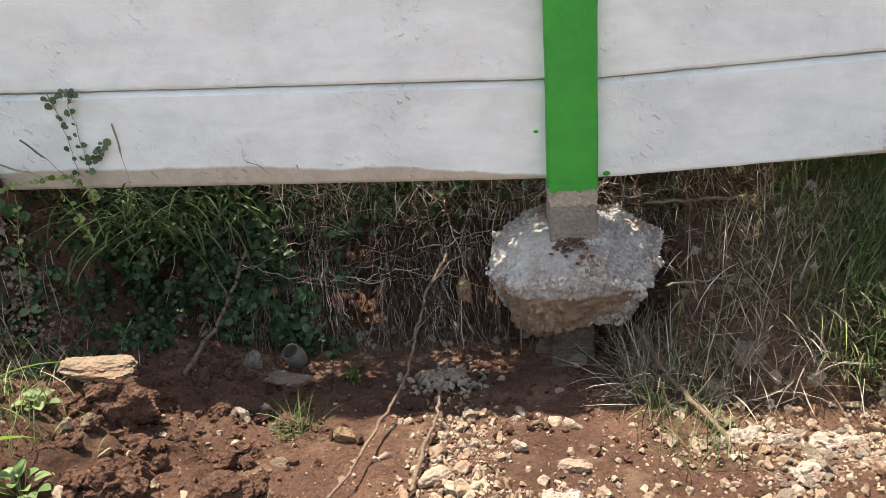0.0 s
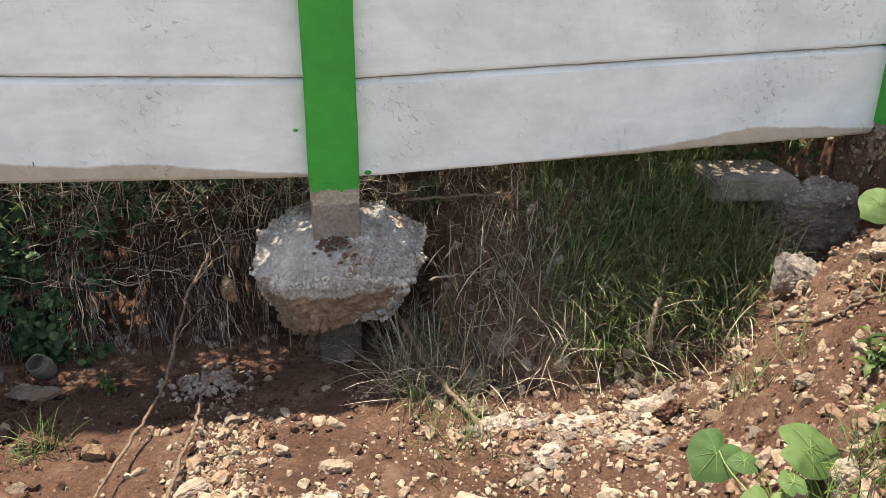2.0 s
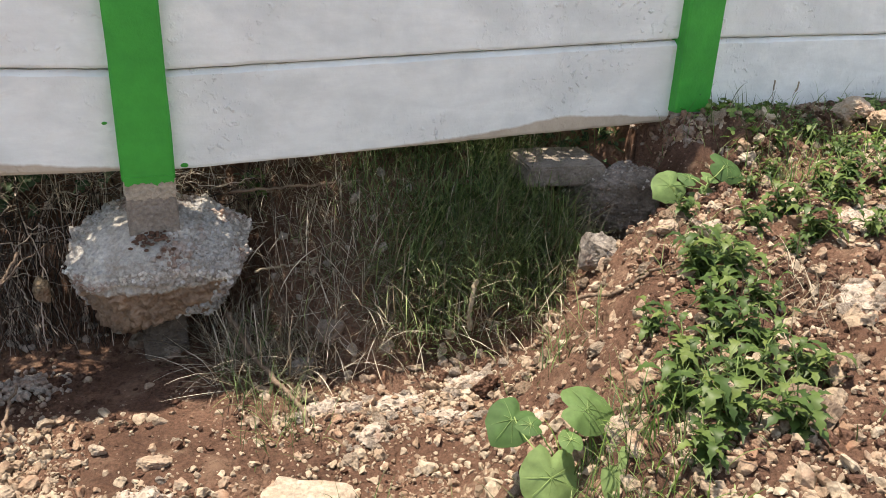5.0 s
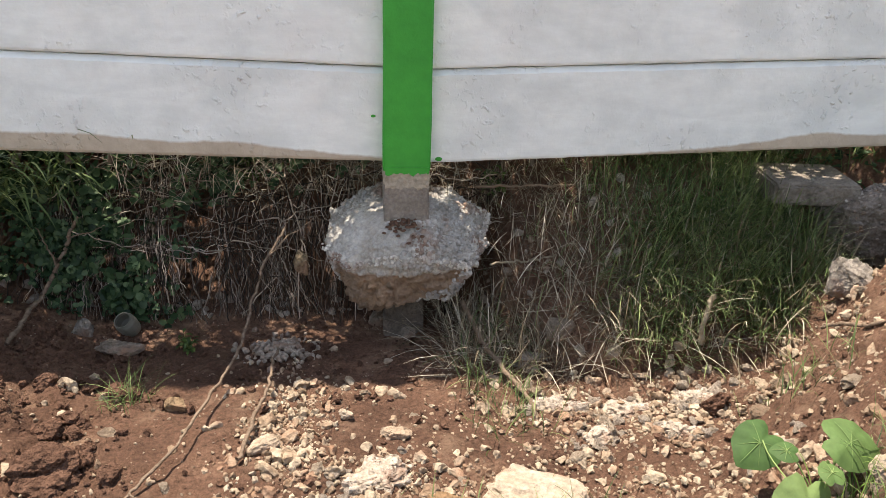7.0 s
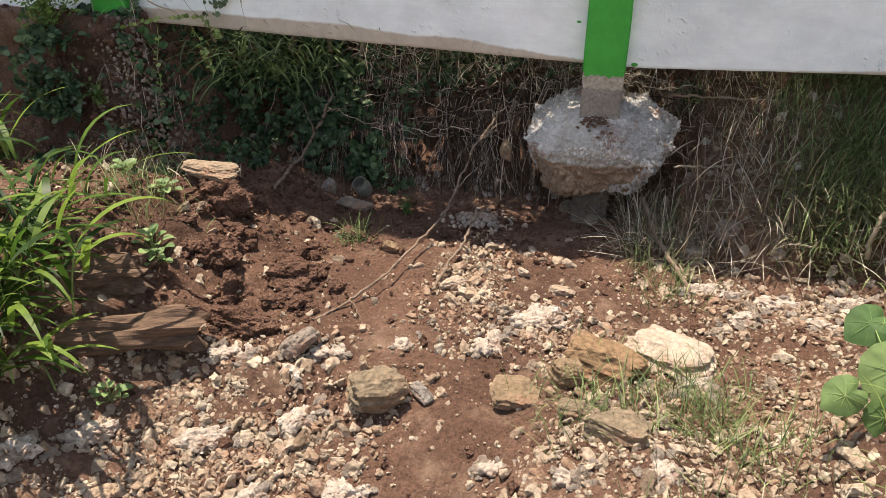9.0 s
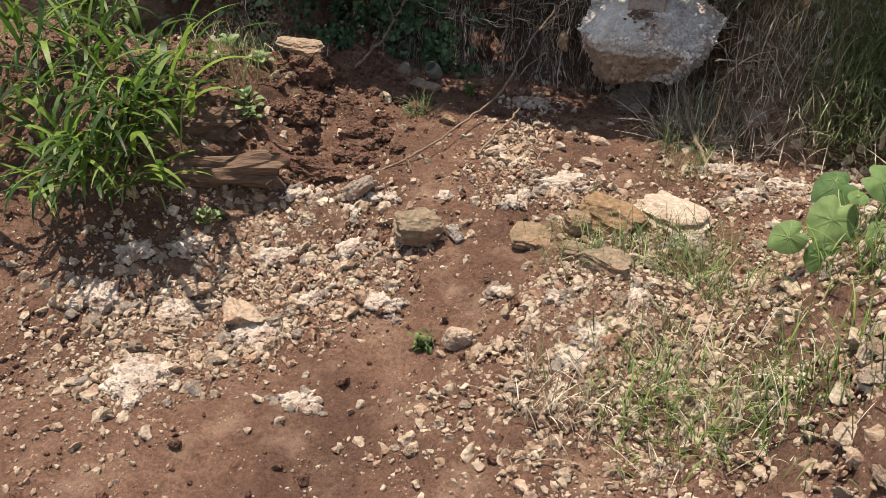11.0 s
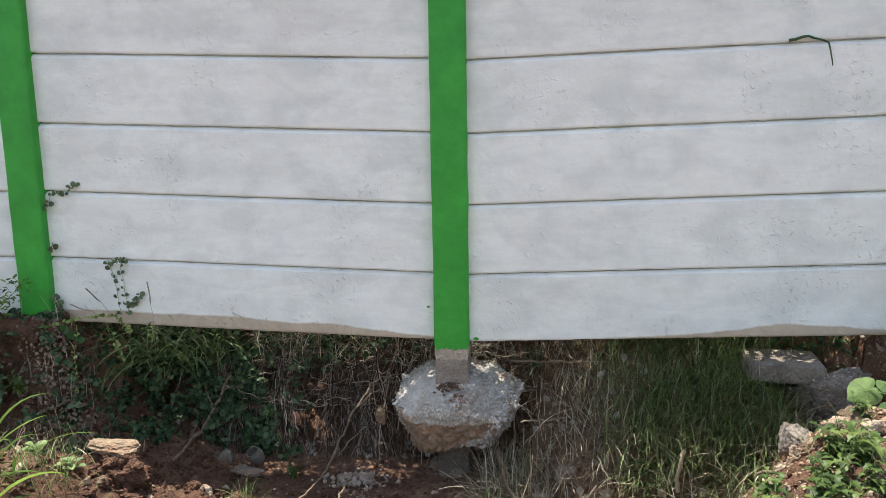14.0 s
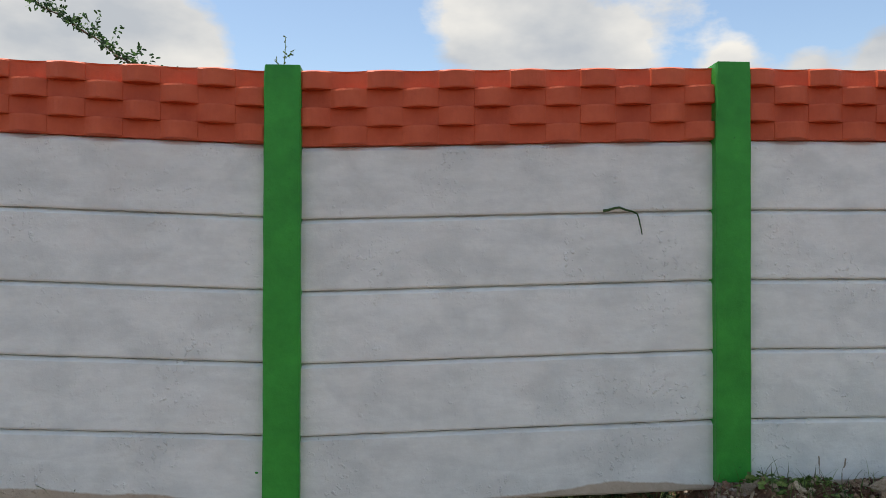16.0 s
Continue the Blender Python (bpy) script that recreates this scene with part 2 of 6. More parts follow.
def concrete_material(name, a, b, earth=None):
    n = Nodes(name, 0.93, spec=0.2)
    c = n.ramp(n.noise(9, 7, 0.65), (0.3, a), (0.68, b))
    c = n.mix(1.0, c, n.ramp(n.noise(90, 5, 0.7), (0.3, 0.7), (0.7, 1.15)), "MULTIPLY")
    if earth is not None:
        z = n.axis(2)
        low = n.maths("ADD", n.maths("MULTIPLY", n.maths("SUBTRACT", n.maths("ADD", earth, n.maths("MULTIPLY", n.axis(1), 0.16)), z), 34.0), n.noise(11, 6, 0.7))
        c = n.mix(n.ramp(low, (0.42, 0.0), (0.75, 1.0)), c, n.ramp(n.noise(16, 6), (0.3, (0.19, 0.13, 0.09)), (0.7, (0.42, 0.30, 0.21))))
        smudge = n.ramp(n.noise(5.5, 5, 0.65), (0.55, 0.0), (0.72, 0.65))
        c = n.mix(smudge, c, (0.36, 0.29, 0.22))
    n.bump(n.cells(75), 0.008, 0.8)
    n.bump(n.noise(50, 8, 0.75), 0.010)
    return n.done(c)


def plant_material(name, dark, mid, light, rough=0.5, island=True, thin=0.35):
    n = Nodes(name, rough, spec=0.35)
    r = n.random(island)
    c = n.ramp(r, (0.0, dark), (0.5, mid), (1.0, light))
    c = n.mix(1.0, c, n.ramp(n.noise(30, 4), (0.3, 0.75), (0.7, 1.2)), "MULTIPLY")
    n.bsdf.inputs["Subsurface Weight"].default_value = 0.0
    mat = n.done(c)
    if thin:
        tr = n.add("ShaderNodeBsdfTranslucent")
        n.link(c, tr.inputs["Color"])
        mx = n.add("ShaderNodeMixShader")
        mx.inputs["Fac"].default_value = thin
        outp = next(k for k in n.t.nodes if k.type == "OUTPUT_MATERIAL")
        n.link(n.bsdf.outputs["BSDF"], mx.inputs[1])
        n.link(tr.outputs["BSDF"], mx.inputs[2])
        n.link(mx.outputs["Shader"], outp.inputs["Surface"])
    return mat


def wood_material(name, a, b, along=(1.0, 9.0, 9.0)):
    n = Nodes(name, 0.85, spec=0.2)
    v = n.stretch(*along)
    c = n.ramp(n.noise(9, 7, 0.7, v), (0.3, a), (0.7, b))
    n.bump(n.noise(14, 7, 0.7, v), 0.008)
    return n.done(c)


SOIL = soil_material()
CLOD = clod_material()
LIME = limestone_material("pale_limestone", (0.54, 0.46, 0.36), (0.33, 0.25, 0.18), (0.36, 0.25, 0.165))
CRUMBLY = crumbly_material()
BUFF = limestone_material("buff_flat_stone", (0.38, 0.295, 0.205), (0.24, 0.18, 0.125), (0.30, 0.22, 0.15))
LIME_STUFF = limestone_material("pale_limestone_gravel", (0.545, 0.455, 0.34), (0.31, 0.23, 0.155), (0.27, 0.175, 0.11), True)
GREY_ROCK = limestone_material("grey_speckled_stone", (0.34, 0.305, 0.265), (0.16, 0.135, 0.11), (0.22, 0.165, 0.12))
OCHRE = limestone_material("ochre_weathered_stone", (0.30, 0.235, 0.155), (0.14, 0.105, 0.07), (0.27, 0.155, 0.075))
WHITE = paint_white()
GREEN = paint_green()
RED = paint_red()
BARE = concrete_material("bare_post_concrete", (0.22, 0.19, 0.16), (0.38, 0.33, 0.28))
PUTTY = concrete_material("beige_bare_render", (0.40, 0.33, 0.25), (0.52, 0.45, 0.36))
MASS = concrete_material("rough_footing_concrete", (0.41, 0.38, 0.335), (0.66, 0.62, 0.555), 0.278)
# yellow-green creeper, its colours lightened to stand in for dappled sun
TRAIL = plant_material("sunlit_creeper_green", (0.12, 0.19, 0.05), (0.22, 0.30, 0.09), (0.36, 0.42, 0.16), 0.55, False, 0.35)
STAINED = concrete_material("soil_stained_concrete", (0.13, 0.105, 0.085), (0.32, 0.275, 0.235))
FOOT = concrete_material("dark_post_concrete", (0.10, 0.08, 0.065), (0.21, 0.17, 0.135))
SLAB = concrete_material("weathered_slab_concrete", (0.15, 0.125, 0.10), (0.36, 0.31, 0.255))
GRASS = plant_material("bank_grass_green", (0.035, 0.06, 0.02), (0.115, 0.17, 0.056), (0.30, 0.37, 0.15), 0.6)
# lightest straw tone raised to stand in for flecks of sun on the bank
STRAW = plant_material("dry_straw", (0.09, 0.07, 0.045), (0.27, 0.22, 0.15), (0.66, 0.58, 0.45), 0.75, thin=0.2)
TALL = plant_material("broad_grass_green", (0.016, 0.045, 0.008), (0.066, 0.135, 0.02), (0.20, 0.30, 0.05), 0.48, False, 0.5)
LEAFY = plant_material("dark_creeper_green", (0.02, 0.05, 0.018), (0.045, 0.105, 0.034), (0.09, 0.18, 0.06), 0.5)
MEADOW = plant_material("fresh_grass_green", (0.05, 0.10, 0.02), (0.12, 0.21, 0.04), (0.25, 0.34, 0.09), 0.5)
CLOVER = plant_material("blue_green_creeper", (0.018, 0.042, 0.02), (0.05, 0.10, 0.042), (0.14, 0.21, 0.10), 0.55)
WEED = plant_material("bright_weed_green", (0.034, 0.068, 0.016), (0.068, 0.118, 0.027), (0.14, 0.19, 0.05), 0.5, False, 0.35)
VELVET = plant_material("velvety_leaf_green", (0.06, 0.125, 0.036), (0.115, 0.195, 0.06), (0.20, 0.29, 0.105), 0.7, False, 0.35)
STEM = plant_material("pale_green_stem", (0.12, 0.2, 0.06), (0.18, 0.26, 0.08), (0.22, 0.3, 0.1), 0.6, False, 0)
VINE = plant_material("grey_green_vine", (0.07, 0.10, 0.055), (0.11, 0.155, 0.085), (0.17, 0.22, 0.12), 0.6, False, 0.3)
# lightest root tone also carries the sun that catches single strands
ROOT = plant_material("dry_root_brown", (0.022, 0.015, 0.011), (0.075, 0.053, 0.038), (0.60, 0.50, 0.41), 0.85, True, 0)
STICK = wood_material("bare_twig_wood", (0.11, 0.075, 0.052), (0.29, 0.215, 0.155))
LOG = wood_material("broken_log_wood", (0.04, 0.025, 0.018), (0.21, 0.135, 0.09))
GLASSY = Nodes("clouded_plastic", 0.35, spec=0.5).done((0.15, 0.145, 0.12))


# ---- shape helpers ----
def lattice(i, j, k):
    h = (i * 374761393 + j * 668265263 + k * 2147483647 + 1013904223) & 0xFFFFFFFF
    h = ((h ^ (h >> 13)) * 1274126177) & 0xFFFFFFFF
    return ((h ^ (h >> 16)) & 0xFFFF) / 65535.0


def vnoise(p):
    """Smooth value noise in 0..1 at points (N, 3)."""
    q = np.floor(p).astype(np.int64)
    f = p - q
    f = f * f * (3 - 2 * f)
    out = 0
    for a in (0, 1):
        for b in (0, 1):
            for c in (0, 1):
                w = (f[:, 0] if a else 1 - f[:, 0]) * (f[:, 1] if b else 1 - f[:, 1]) * (f[:, 2] if c else 1 - f[:, 2])
                out = out + w * lattice(q[:, 0] + a, q[:, 1] + b, q[:, 2] + c)
    return out


def fbm(p, octaves=4, gain=0.5):
    total, amp, norm = 0, 1.0, 0
    for o in range(octaves):
        total = total + amp * (vnoise(p * 2.0 ** o + 17.3 * o) - 0.5)
        norm += amp
        amp *= gain
    return total / norm * 2


def step(a, b, x):
    t = np.clip((x - a) / (b - a), 0, 1)
    return t * t * (3 - 2 * t)


def bell(x, y, cx, cy, rx, ry):
    return np.exp(-((x - cx) / rx) ** 2 - ((y - cy) / ry) ** 2)


def mesh_from(name, verts, faces, smooth=True):
    """A mesh from arrays: verts (N, 3), faces (M, k)."""
    me = bpy.data.meshes.new(name)
    verts, faces = np.asarray(verts, dtype=np.float32), np.asarray(faces, dtype=np.int32)
    k = faces.shape[1]
    me.vertices.add(len(verts))
    me.vertices.foreach_set("co", verts.ravel())
    me.loops.add(faces.size)
    me.loops.foreach_set("vertex_index", faces.ravel())
    me.polygons.add(len(faces))
    me.polygons.foreach_set("loop_start", np.arange(0, faces.size, k, dtype=np.int32))
    me.polygons.foreach_set("use_smooth", np.full(len(faces), smooth))
    me.update(calc_edges=True)
    me.validate()
    return me


def obj(name, me, material, parent=None, m=None):
    if material is not None and not me.materials:
        me.materials.append(material)
    ob = new(name, me)
    if parent is not None:
        ob.parent = parent
    if m is not None:
        ob.matrix_basis = m
    return ob


def part(name, bm, material, parent, label=""):
    me = bpy.data.meshes.new(name)
    bm.to_mesh(me)
    bm.free()
    ob = obj(name, me, material, parent)
    return tagged(ob, label) if label else ob


def empty(name, m=None):
    ob = new(name)
    ob.empty_display_size = 0.05
    if m is not None:
        ob.matrix_basis = m
    return ob


def repeat(bv, bf, mats):
    """One base shape repeated at (N, 4, 4) matrices: verts and faces."""
    bv = np.asarray(bv)
    n = len(mats)
    h = np.concatenate([bv, np.ones((len(bv), 1))], 1)
    v = np.einsum("nij,kj->nki", mats, h)[:, :, :3].reshape(-1, 3)
    f = (np.asarray(bf)[None] + (np.arange(n) * len(bv))[:, None, None]).reshape(-1, np.asarray(bf).shape[1])
    return v, f


def ico(sub):
    bm = bmesh.new()
    bmesh.ops.create_icosphere(bm, subdivisions=sub, radius=1.0)
    v = np.array([x.co[:] for x in bm.verts])
    f = np.array([[x.index for x in y.verts] for y in bm.faces])
    bm.free()
    return v, f


ICO1, ICO2, ICO3, ICO4 = ico(1), ico(2), ico(3), ico(4)


def rock_verts(seed, base=ICO3, rough=0.18, cuts=10, fine=0.06):
    """An angular stone about 1 in radius."""
    rng = np.random.RandomState(seed)
    v = base[0].copy()
    for _ in range(cuts):
        d = rng.normal(size=3)
        d /= np.linalg.norm(d)
        lim = rng.uniform(0.42, 0.85)
        over = np.maximum(v @ d - lim, 0)
        v -= over[:, None] * d * 0.92
    nrm = v / np.linalg.norm(v, axis=1, keepdims=True)
    v = v + nrm * (rough * fbm(v * 1.6 + seed * 3.1, 3))[:, None] + nrm * (fine * fbm(v * 6 + seed, 3))[:, None]
    return v


def rots(rng, n, tilt=3.1416):
    out = np.zeros((n, 4, 4))
    a, b, c = rng.uniform(0, 6.283, n), rng.uniform(-tilt, tilt, n), rng.uniform(-tilt, tilt, n)
    ca, sa, cb, sb, cc, sc = np.cos(a), np.sin(a), np.cos(b), np.sin(b), np.cos(c), np.sin(c)
    z = np.zeros(n)
    one = np.ones(n)
    rz = np.array([[ca, -sa, z], [sa, ca, z], [z, z, one]]).transpose(2, 0, 1)
    rx = np.array([[one, z, z], [z, cb, -sb], [z, sb, cb]]).transpose(2, 0, 1)
    ry = np.array([[cc, z, sc], [z, one, z], [-sc, z, cc]]).transpose(2, 0, 1)
    out[:, :3, :3] = rz @ rx @ ry
    out[:, 3, 3] = 1
    return out


def blades(rng, pos, length, width, lean, droop, heading=None, seg=5, fold=0.0):
    """Curved, tapered blades of grass. Arrays of length N but seg and fold."""
    n = len(pos)
    az = rng.uniform(0, 6.283, n) if heading is None else heading
    t = np.linspace(0, 1, seg + 1)
    ang = lean[:, None] + droop[:, None] * t[None] ** 1.3
    ds = (length / seg)[:, None]
    r = np.concatenate([np.zeros((n, 1)), np.cumsum(np.sin(ang[:, :-1]) * ds, 1)], 1)
    z = np.concatenate([np.zeros((n, 1)), np.cumsum(np.cos(ang[:, :-1]) * ds, 1)], 1)
    w = width[:, None] * 0.5 * np.sin(np.pi * np.clip(0.18 + 0.82 * t, 0, 1))[None] ** 0.8
    dx, dy = np.cos(az)[:, None], np.sin(az)[:, None]
    cx, cy, cz = pos[:, 0:1] + r * dx, pos[:, 1:2] + r * dy, pos[:, 2:3] + z
    left = np.stack([cx - dy * w, cy + dx * w, cz + w * fold], -1)
    right = np.stack([cx + dy * w, cy - dx * w, cz + w * fold], -1)
    v = np.stack([left, right], 2).reshape(-1, 3)
    base = np.arange(n)[:, None] * (2 * (seg + 1)) + 2 * np.arange(seg)[None]
    f = np.stack([base, base + 1, base + 3, base + 2], -1).reshape(-1, 4)
    return v, f


def tubes(paths, radii, sides=4):
    """Tapered tubes along polylines (N, K, 3); radii (N, K)."""
    paths, radii = np.asarray(paths, float), np.asarray(radii, float)
    n, k, _ = paths.shape
    d = np.gradient(paths, axis=1)
    d /= np.linalg.norm(d, axis=2, keepdims=True) + 1e-9
    ref = np.where(np.abs(d[..., 2:3]) > 0.85, np.array([1.0, 0, 0]), np.array([0, 0, 1.0]))
    u = np.cross(d, ref)
    u /= np.linalg.norm(u, axis=2, keepdims=True) + 1e-9
    w = np.cross(d, u)
    a = np.arange(sides) * 2 * np.pi / sides
    ring = paths[:, :, None] + radii[:, :, None, None] * (np.cos(a)[None, None, :, None] * u[:, :, None] + np.sin(a)[None, None, :, None] * w[:, :, None])
    v = ring.reshape(-1, 3)
    idx = np.arange(n * k * sides).reshape(n, k, sides)
    nxt = np.roll(idx, -1, axis=2)
    f = np.stack([idx[:, :-1], nxt[:, :-1], nxt[:, 1:], idx[:, 1:]], -1).reshape(-1, 4)
    return v, f


def join(*pairs):
    vs, fs, o = [], [], 0
    for v, f in pairs:
        vs.append(v)
        fs.append(f + o)
        o += len(v)
    return np.concatenate(vs), np.concatenate(fs)


def wander(rng, start, end, k, amp):
    """A wavering line from start to end."""
    t = np.linspace(0, 1, k)[:, None]
    p = np.array(start) * (1 - t) + np.array(end) * t
    j = np.cumsum(rng.normal(size=(k, 3)), 0)
    j -= j[0] * (1 - t) + j[-1] * t
    return p + j * amp


# ---- ground ----
def foot_of_mound(y):
    return 0.96 + np.where(y > -1.4, 0.66 * (y + 1.4), 0.0)


def terrain(x, y, fine=True):
    x, y = np.asarray(x, float), np.asarray(y, float)
    z = -0.037 + 0.035 * step(0.0, -0.45, y)
    # the washed-out gully falls towards the near end
    z = z - 0.045 * step(-0.8, -1.4, y) - 0.15 * step(-0.95, -1.75, y) * step(0.15, -0.45, x)
    z = z + 0.10 * bell(x, y, 0.2, -1.45, 0.35, 0.4)
    # spoil heap
    s = x - foot_of_mound(y)
    z = z + 0.53 * step(-0.62, 0.03, s) * step(-4.5, -2.2, y) ** 0.5 + 0.16 * step(0.1, 1.3, s)
    # terrace and shoulder below the far post
    z = z + (0.26 - 0.09 * step(-0.62, -0.35, y)) * step(-0.95 - 0.2 * step(-0.7, -1.2, y), -1.65 - 0.1 * step(-0.7, -1.2, y), x) * step(-2.4, -0.9, y)
    left = step(-1.56, -1.86, x) * step(-0.30, -0.07, y)
    z = z + (0.72 - z) * left
    # undercut bank behind and below the wall
    yb0 = 0.32 - 0.69 * step(0.12, 0.6, x)
    yb1 = 0.60 - 0.42 * step(0.2, 0.8, x) * (1 - 0.35 * step(1.05, 1.3, x))
    top = 0.60 + 0.08 * step(0.9, 1.7, np.abs(x))
    bank = np.clip((y - yb0) / (yb1 - yb0), 0, 1)
    bank = bank ** (0.62 + 0.25 * step(0.2, 0.6, x))
    z = np.maximum(z, z * (1 - bank) + top * bank)
    dip = bell(x, y, 1.45, 0.06, 0.24, 0.20)
    z = z * (1 - dip) + np.minimum(z, 0.37) * dip
    dip = step(1.36, 1.46, x) * (1 - step(1.68, 1.80, x)) * step(-0.47, -0.39, y) * (1 - step(0.08, 0.16, y))
    z = z * (1 - dip) + np.minimum(z, 0.14) * dip
    right = step(1.70, 1.86, x + 0.05 * np.sin(y * 23)) * step(-0.40, -0.16, y)
    z = z + (0.69 - z) * right * (z < 0.69)
    # the plain beyond
    far = step(5.0, 9.0, np.hypot(x, y))
    z = z * (1 - far) + 0.35 * far
    if fine:
        p = np.stack([x.ravel(), y.ravel(), np.zeros(x.size)], 1)
        near = (1 - step(3.5, 6.0, np.hypot(x, y)))
        n1 = fbm(p * 5.0, 3).reshape(x.shape)
        n2 = fbm(p * 16.0 + 9, 3).reshape(x.shape)
        n3 = fbm(p * 45.0 + 4, 2).reshape(x.shape)
        clods = step(-0.75, -1.2, x) * step(-1.3, -0.9, y)
        heap = step(-0.5, 0.1, s)
        steep = ((bank > 0.02) & (bank < 0.98)) * 1.0
        z = z + near * (0.020 * n1 + (0.013 + 0.015 * clods + 0.02 * heap + 0.02 * steep) * n2 + (0.006 + 0.008 * clods) * n3)
        z = np.where((y > -0.1) & (y < 0.16), np.minimum(z, 0.575 + 0.12 * step(1.5, 1.85, np.abs(x))), z)
    return z


def ground_z(x, y):
    return float(terrain(np.array([x]), np.array([y]))[0])


def stretch_axis(lo, hi, fine, far):
    mid = np.arange(lo, hi + 1e-6, fine)
    out, d, p = [], fine, hi
    while p < far:
        d *= 1.22
        p += d
        out.append(p)
    low, d, p = [], fine, lo
    while p > -far:
        d *= 1.22
        p -= d
        low.append(p)
    return np.array(low[::-1] + list(mid) + out)


xs, ys = stretch_axis(-2.3, 2.7, 0.0165, 900.0), stretch_axis(-2.5, 0.62, 0.0145, 900.0)
gx, gy = np.meshgrid(xs, ys)
gz = terrain(gx, gy)
# clods and hollows push the near surface sideways a little, so that the steep faces are not smooth
gp = np.stack([gx.ravel(), gy.ravel(), gz.ravel()], 1)
wob = np.stack([fbm(gp * 13 + 5, 3), fbm(gp * 13 + 31, 3), np.zeros(len(gp))], 1) * 0.035
wob *= (1 - step(2.8, 3.6, np.hypot(gp[:, 0], gp[:, 1])))[:, None]
# the foot of the bank is washed out deeper than the turf at its top
rise = gp[:, 2]
hollow = step(-1.75, -1.6, gp[:, 0]) * (1 - step(0.15, 0.5, gp[:, 0])) * step(0.28, 0.36, gp[:, 1]) * (1 - step(0.60, 0.66, gp[:, 1])) * (1 - step(0.42, 0.57, rise)) * step(-0.13, 0.02, rise)
wob[:, 1] += hollow * (0.20 + 0.16 * fbm(gp * 5 + 3, 3))
shoulder = step(-2.9, -2.6, gp[:, 0]) * (1 - step(-1.55, -1.45, gp[:, 0])) * step(-0.34, -0.24, gp[:, 1]) * (1 - step(0.0, 0.1, gp[:, 1])) * (1 - step(0.5, 0.66, rise)) * step(0.1, 0.25, rise)
wob[:, 1] += shoulder * (0.09 + 0.17 * fbm(gp * 6 + 7, 4))
below = step(1.5, 1.62, gp[:, 0]) * (1 - step(2.0, 2.1, gp[:, 0])) * step(-0.45, -0.35, gp[:, 1]) * (1 - step(0.05, 0.15, gp[:, 1])) * (1 - step(0.55, 0.68, rise)) * step(0.12, 0.3, rise)
wob += (below * 0.09)[:, None] * np.stack([fbm(gp * 9 + 40, 4), fbm(gp * 9 + 60, 4), 0 * rise], 1)
gp = gp + wob
ii = np.arange(len(xs) * len(ys)).reshape(len(ys), len(xs))
gf = np.stack([ii[:-1, :-1], ii[:-1, 1:], ii[1:, 1:], ii[1:, :-1]], -1).reshape(-1, 4)
ground = obj("ground", mesh_from("ground", gp, gf), SOIL)
tagged(ground, "bare reddish-brown eroded soil washed out below the wall", "ground", kind="structure")


# ---- boundary wall of precast panels ----
POSTS = [(-5.72, 0.66, 2.52), (-3.84, 0.66, 2.52), (-1.945, 0.663, 2.515), (0.0, 0.60, 2.455), (1.918, 0.655, 2.495), (3.83, 0.655, 2.495), (5.75, 0.655, 2.495)]
# each bay: foot and pitch of the courses at its two ends
BAYS = [
    (0.663, 0.307, 0.663, 0.307),
    (0.663, 0.307, 0.663, 0.307),
    (0.663, 0.3075, 0.600, 0.3062),
    (0.594, 0.3052, 0.655, 0.3022),
    (0.657, 0.3022, 0.662, 0.3022),
    (0.662, 0.3022, 0.662, 0.3022),
]
HALF = 0.0765
wall = empty("wall_boundary")
tagged(wall, "painted precast concrete boundary wall sagging at the middle post", "wall", kind="structure")
STRIP_L = paint_white("white_paint_bare_foot", ((0.058, 0.066, 0.063, 0.064, 0.066, 0.048, 0.052, 0.030, 0.012), 0.93, -0.063))
STRIP_R = paint_white("white_paint_patchy_foot", ((-0.02, -0.02, 0.004, 0.010, 0.020, 0.036, 0.062, 0.044, 0.018), 0.93, 0.061))
STRIP_O = paint_white("white_paint_dusty_foot", ((0.03, 0.05, 0.02), 0.93, 0.0))


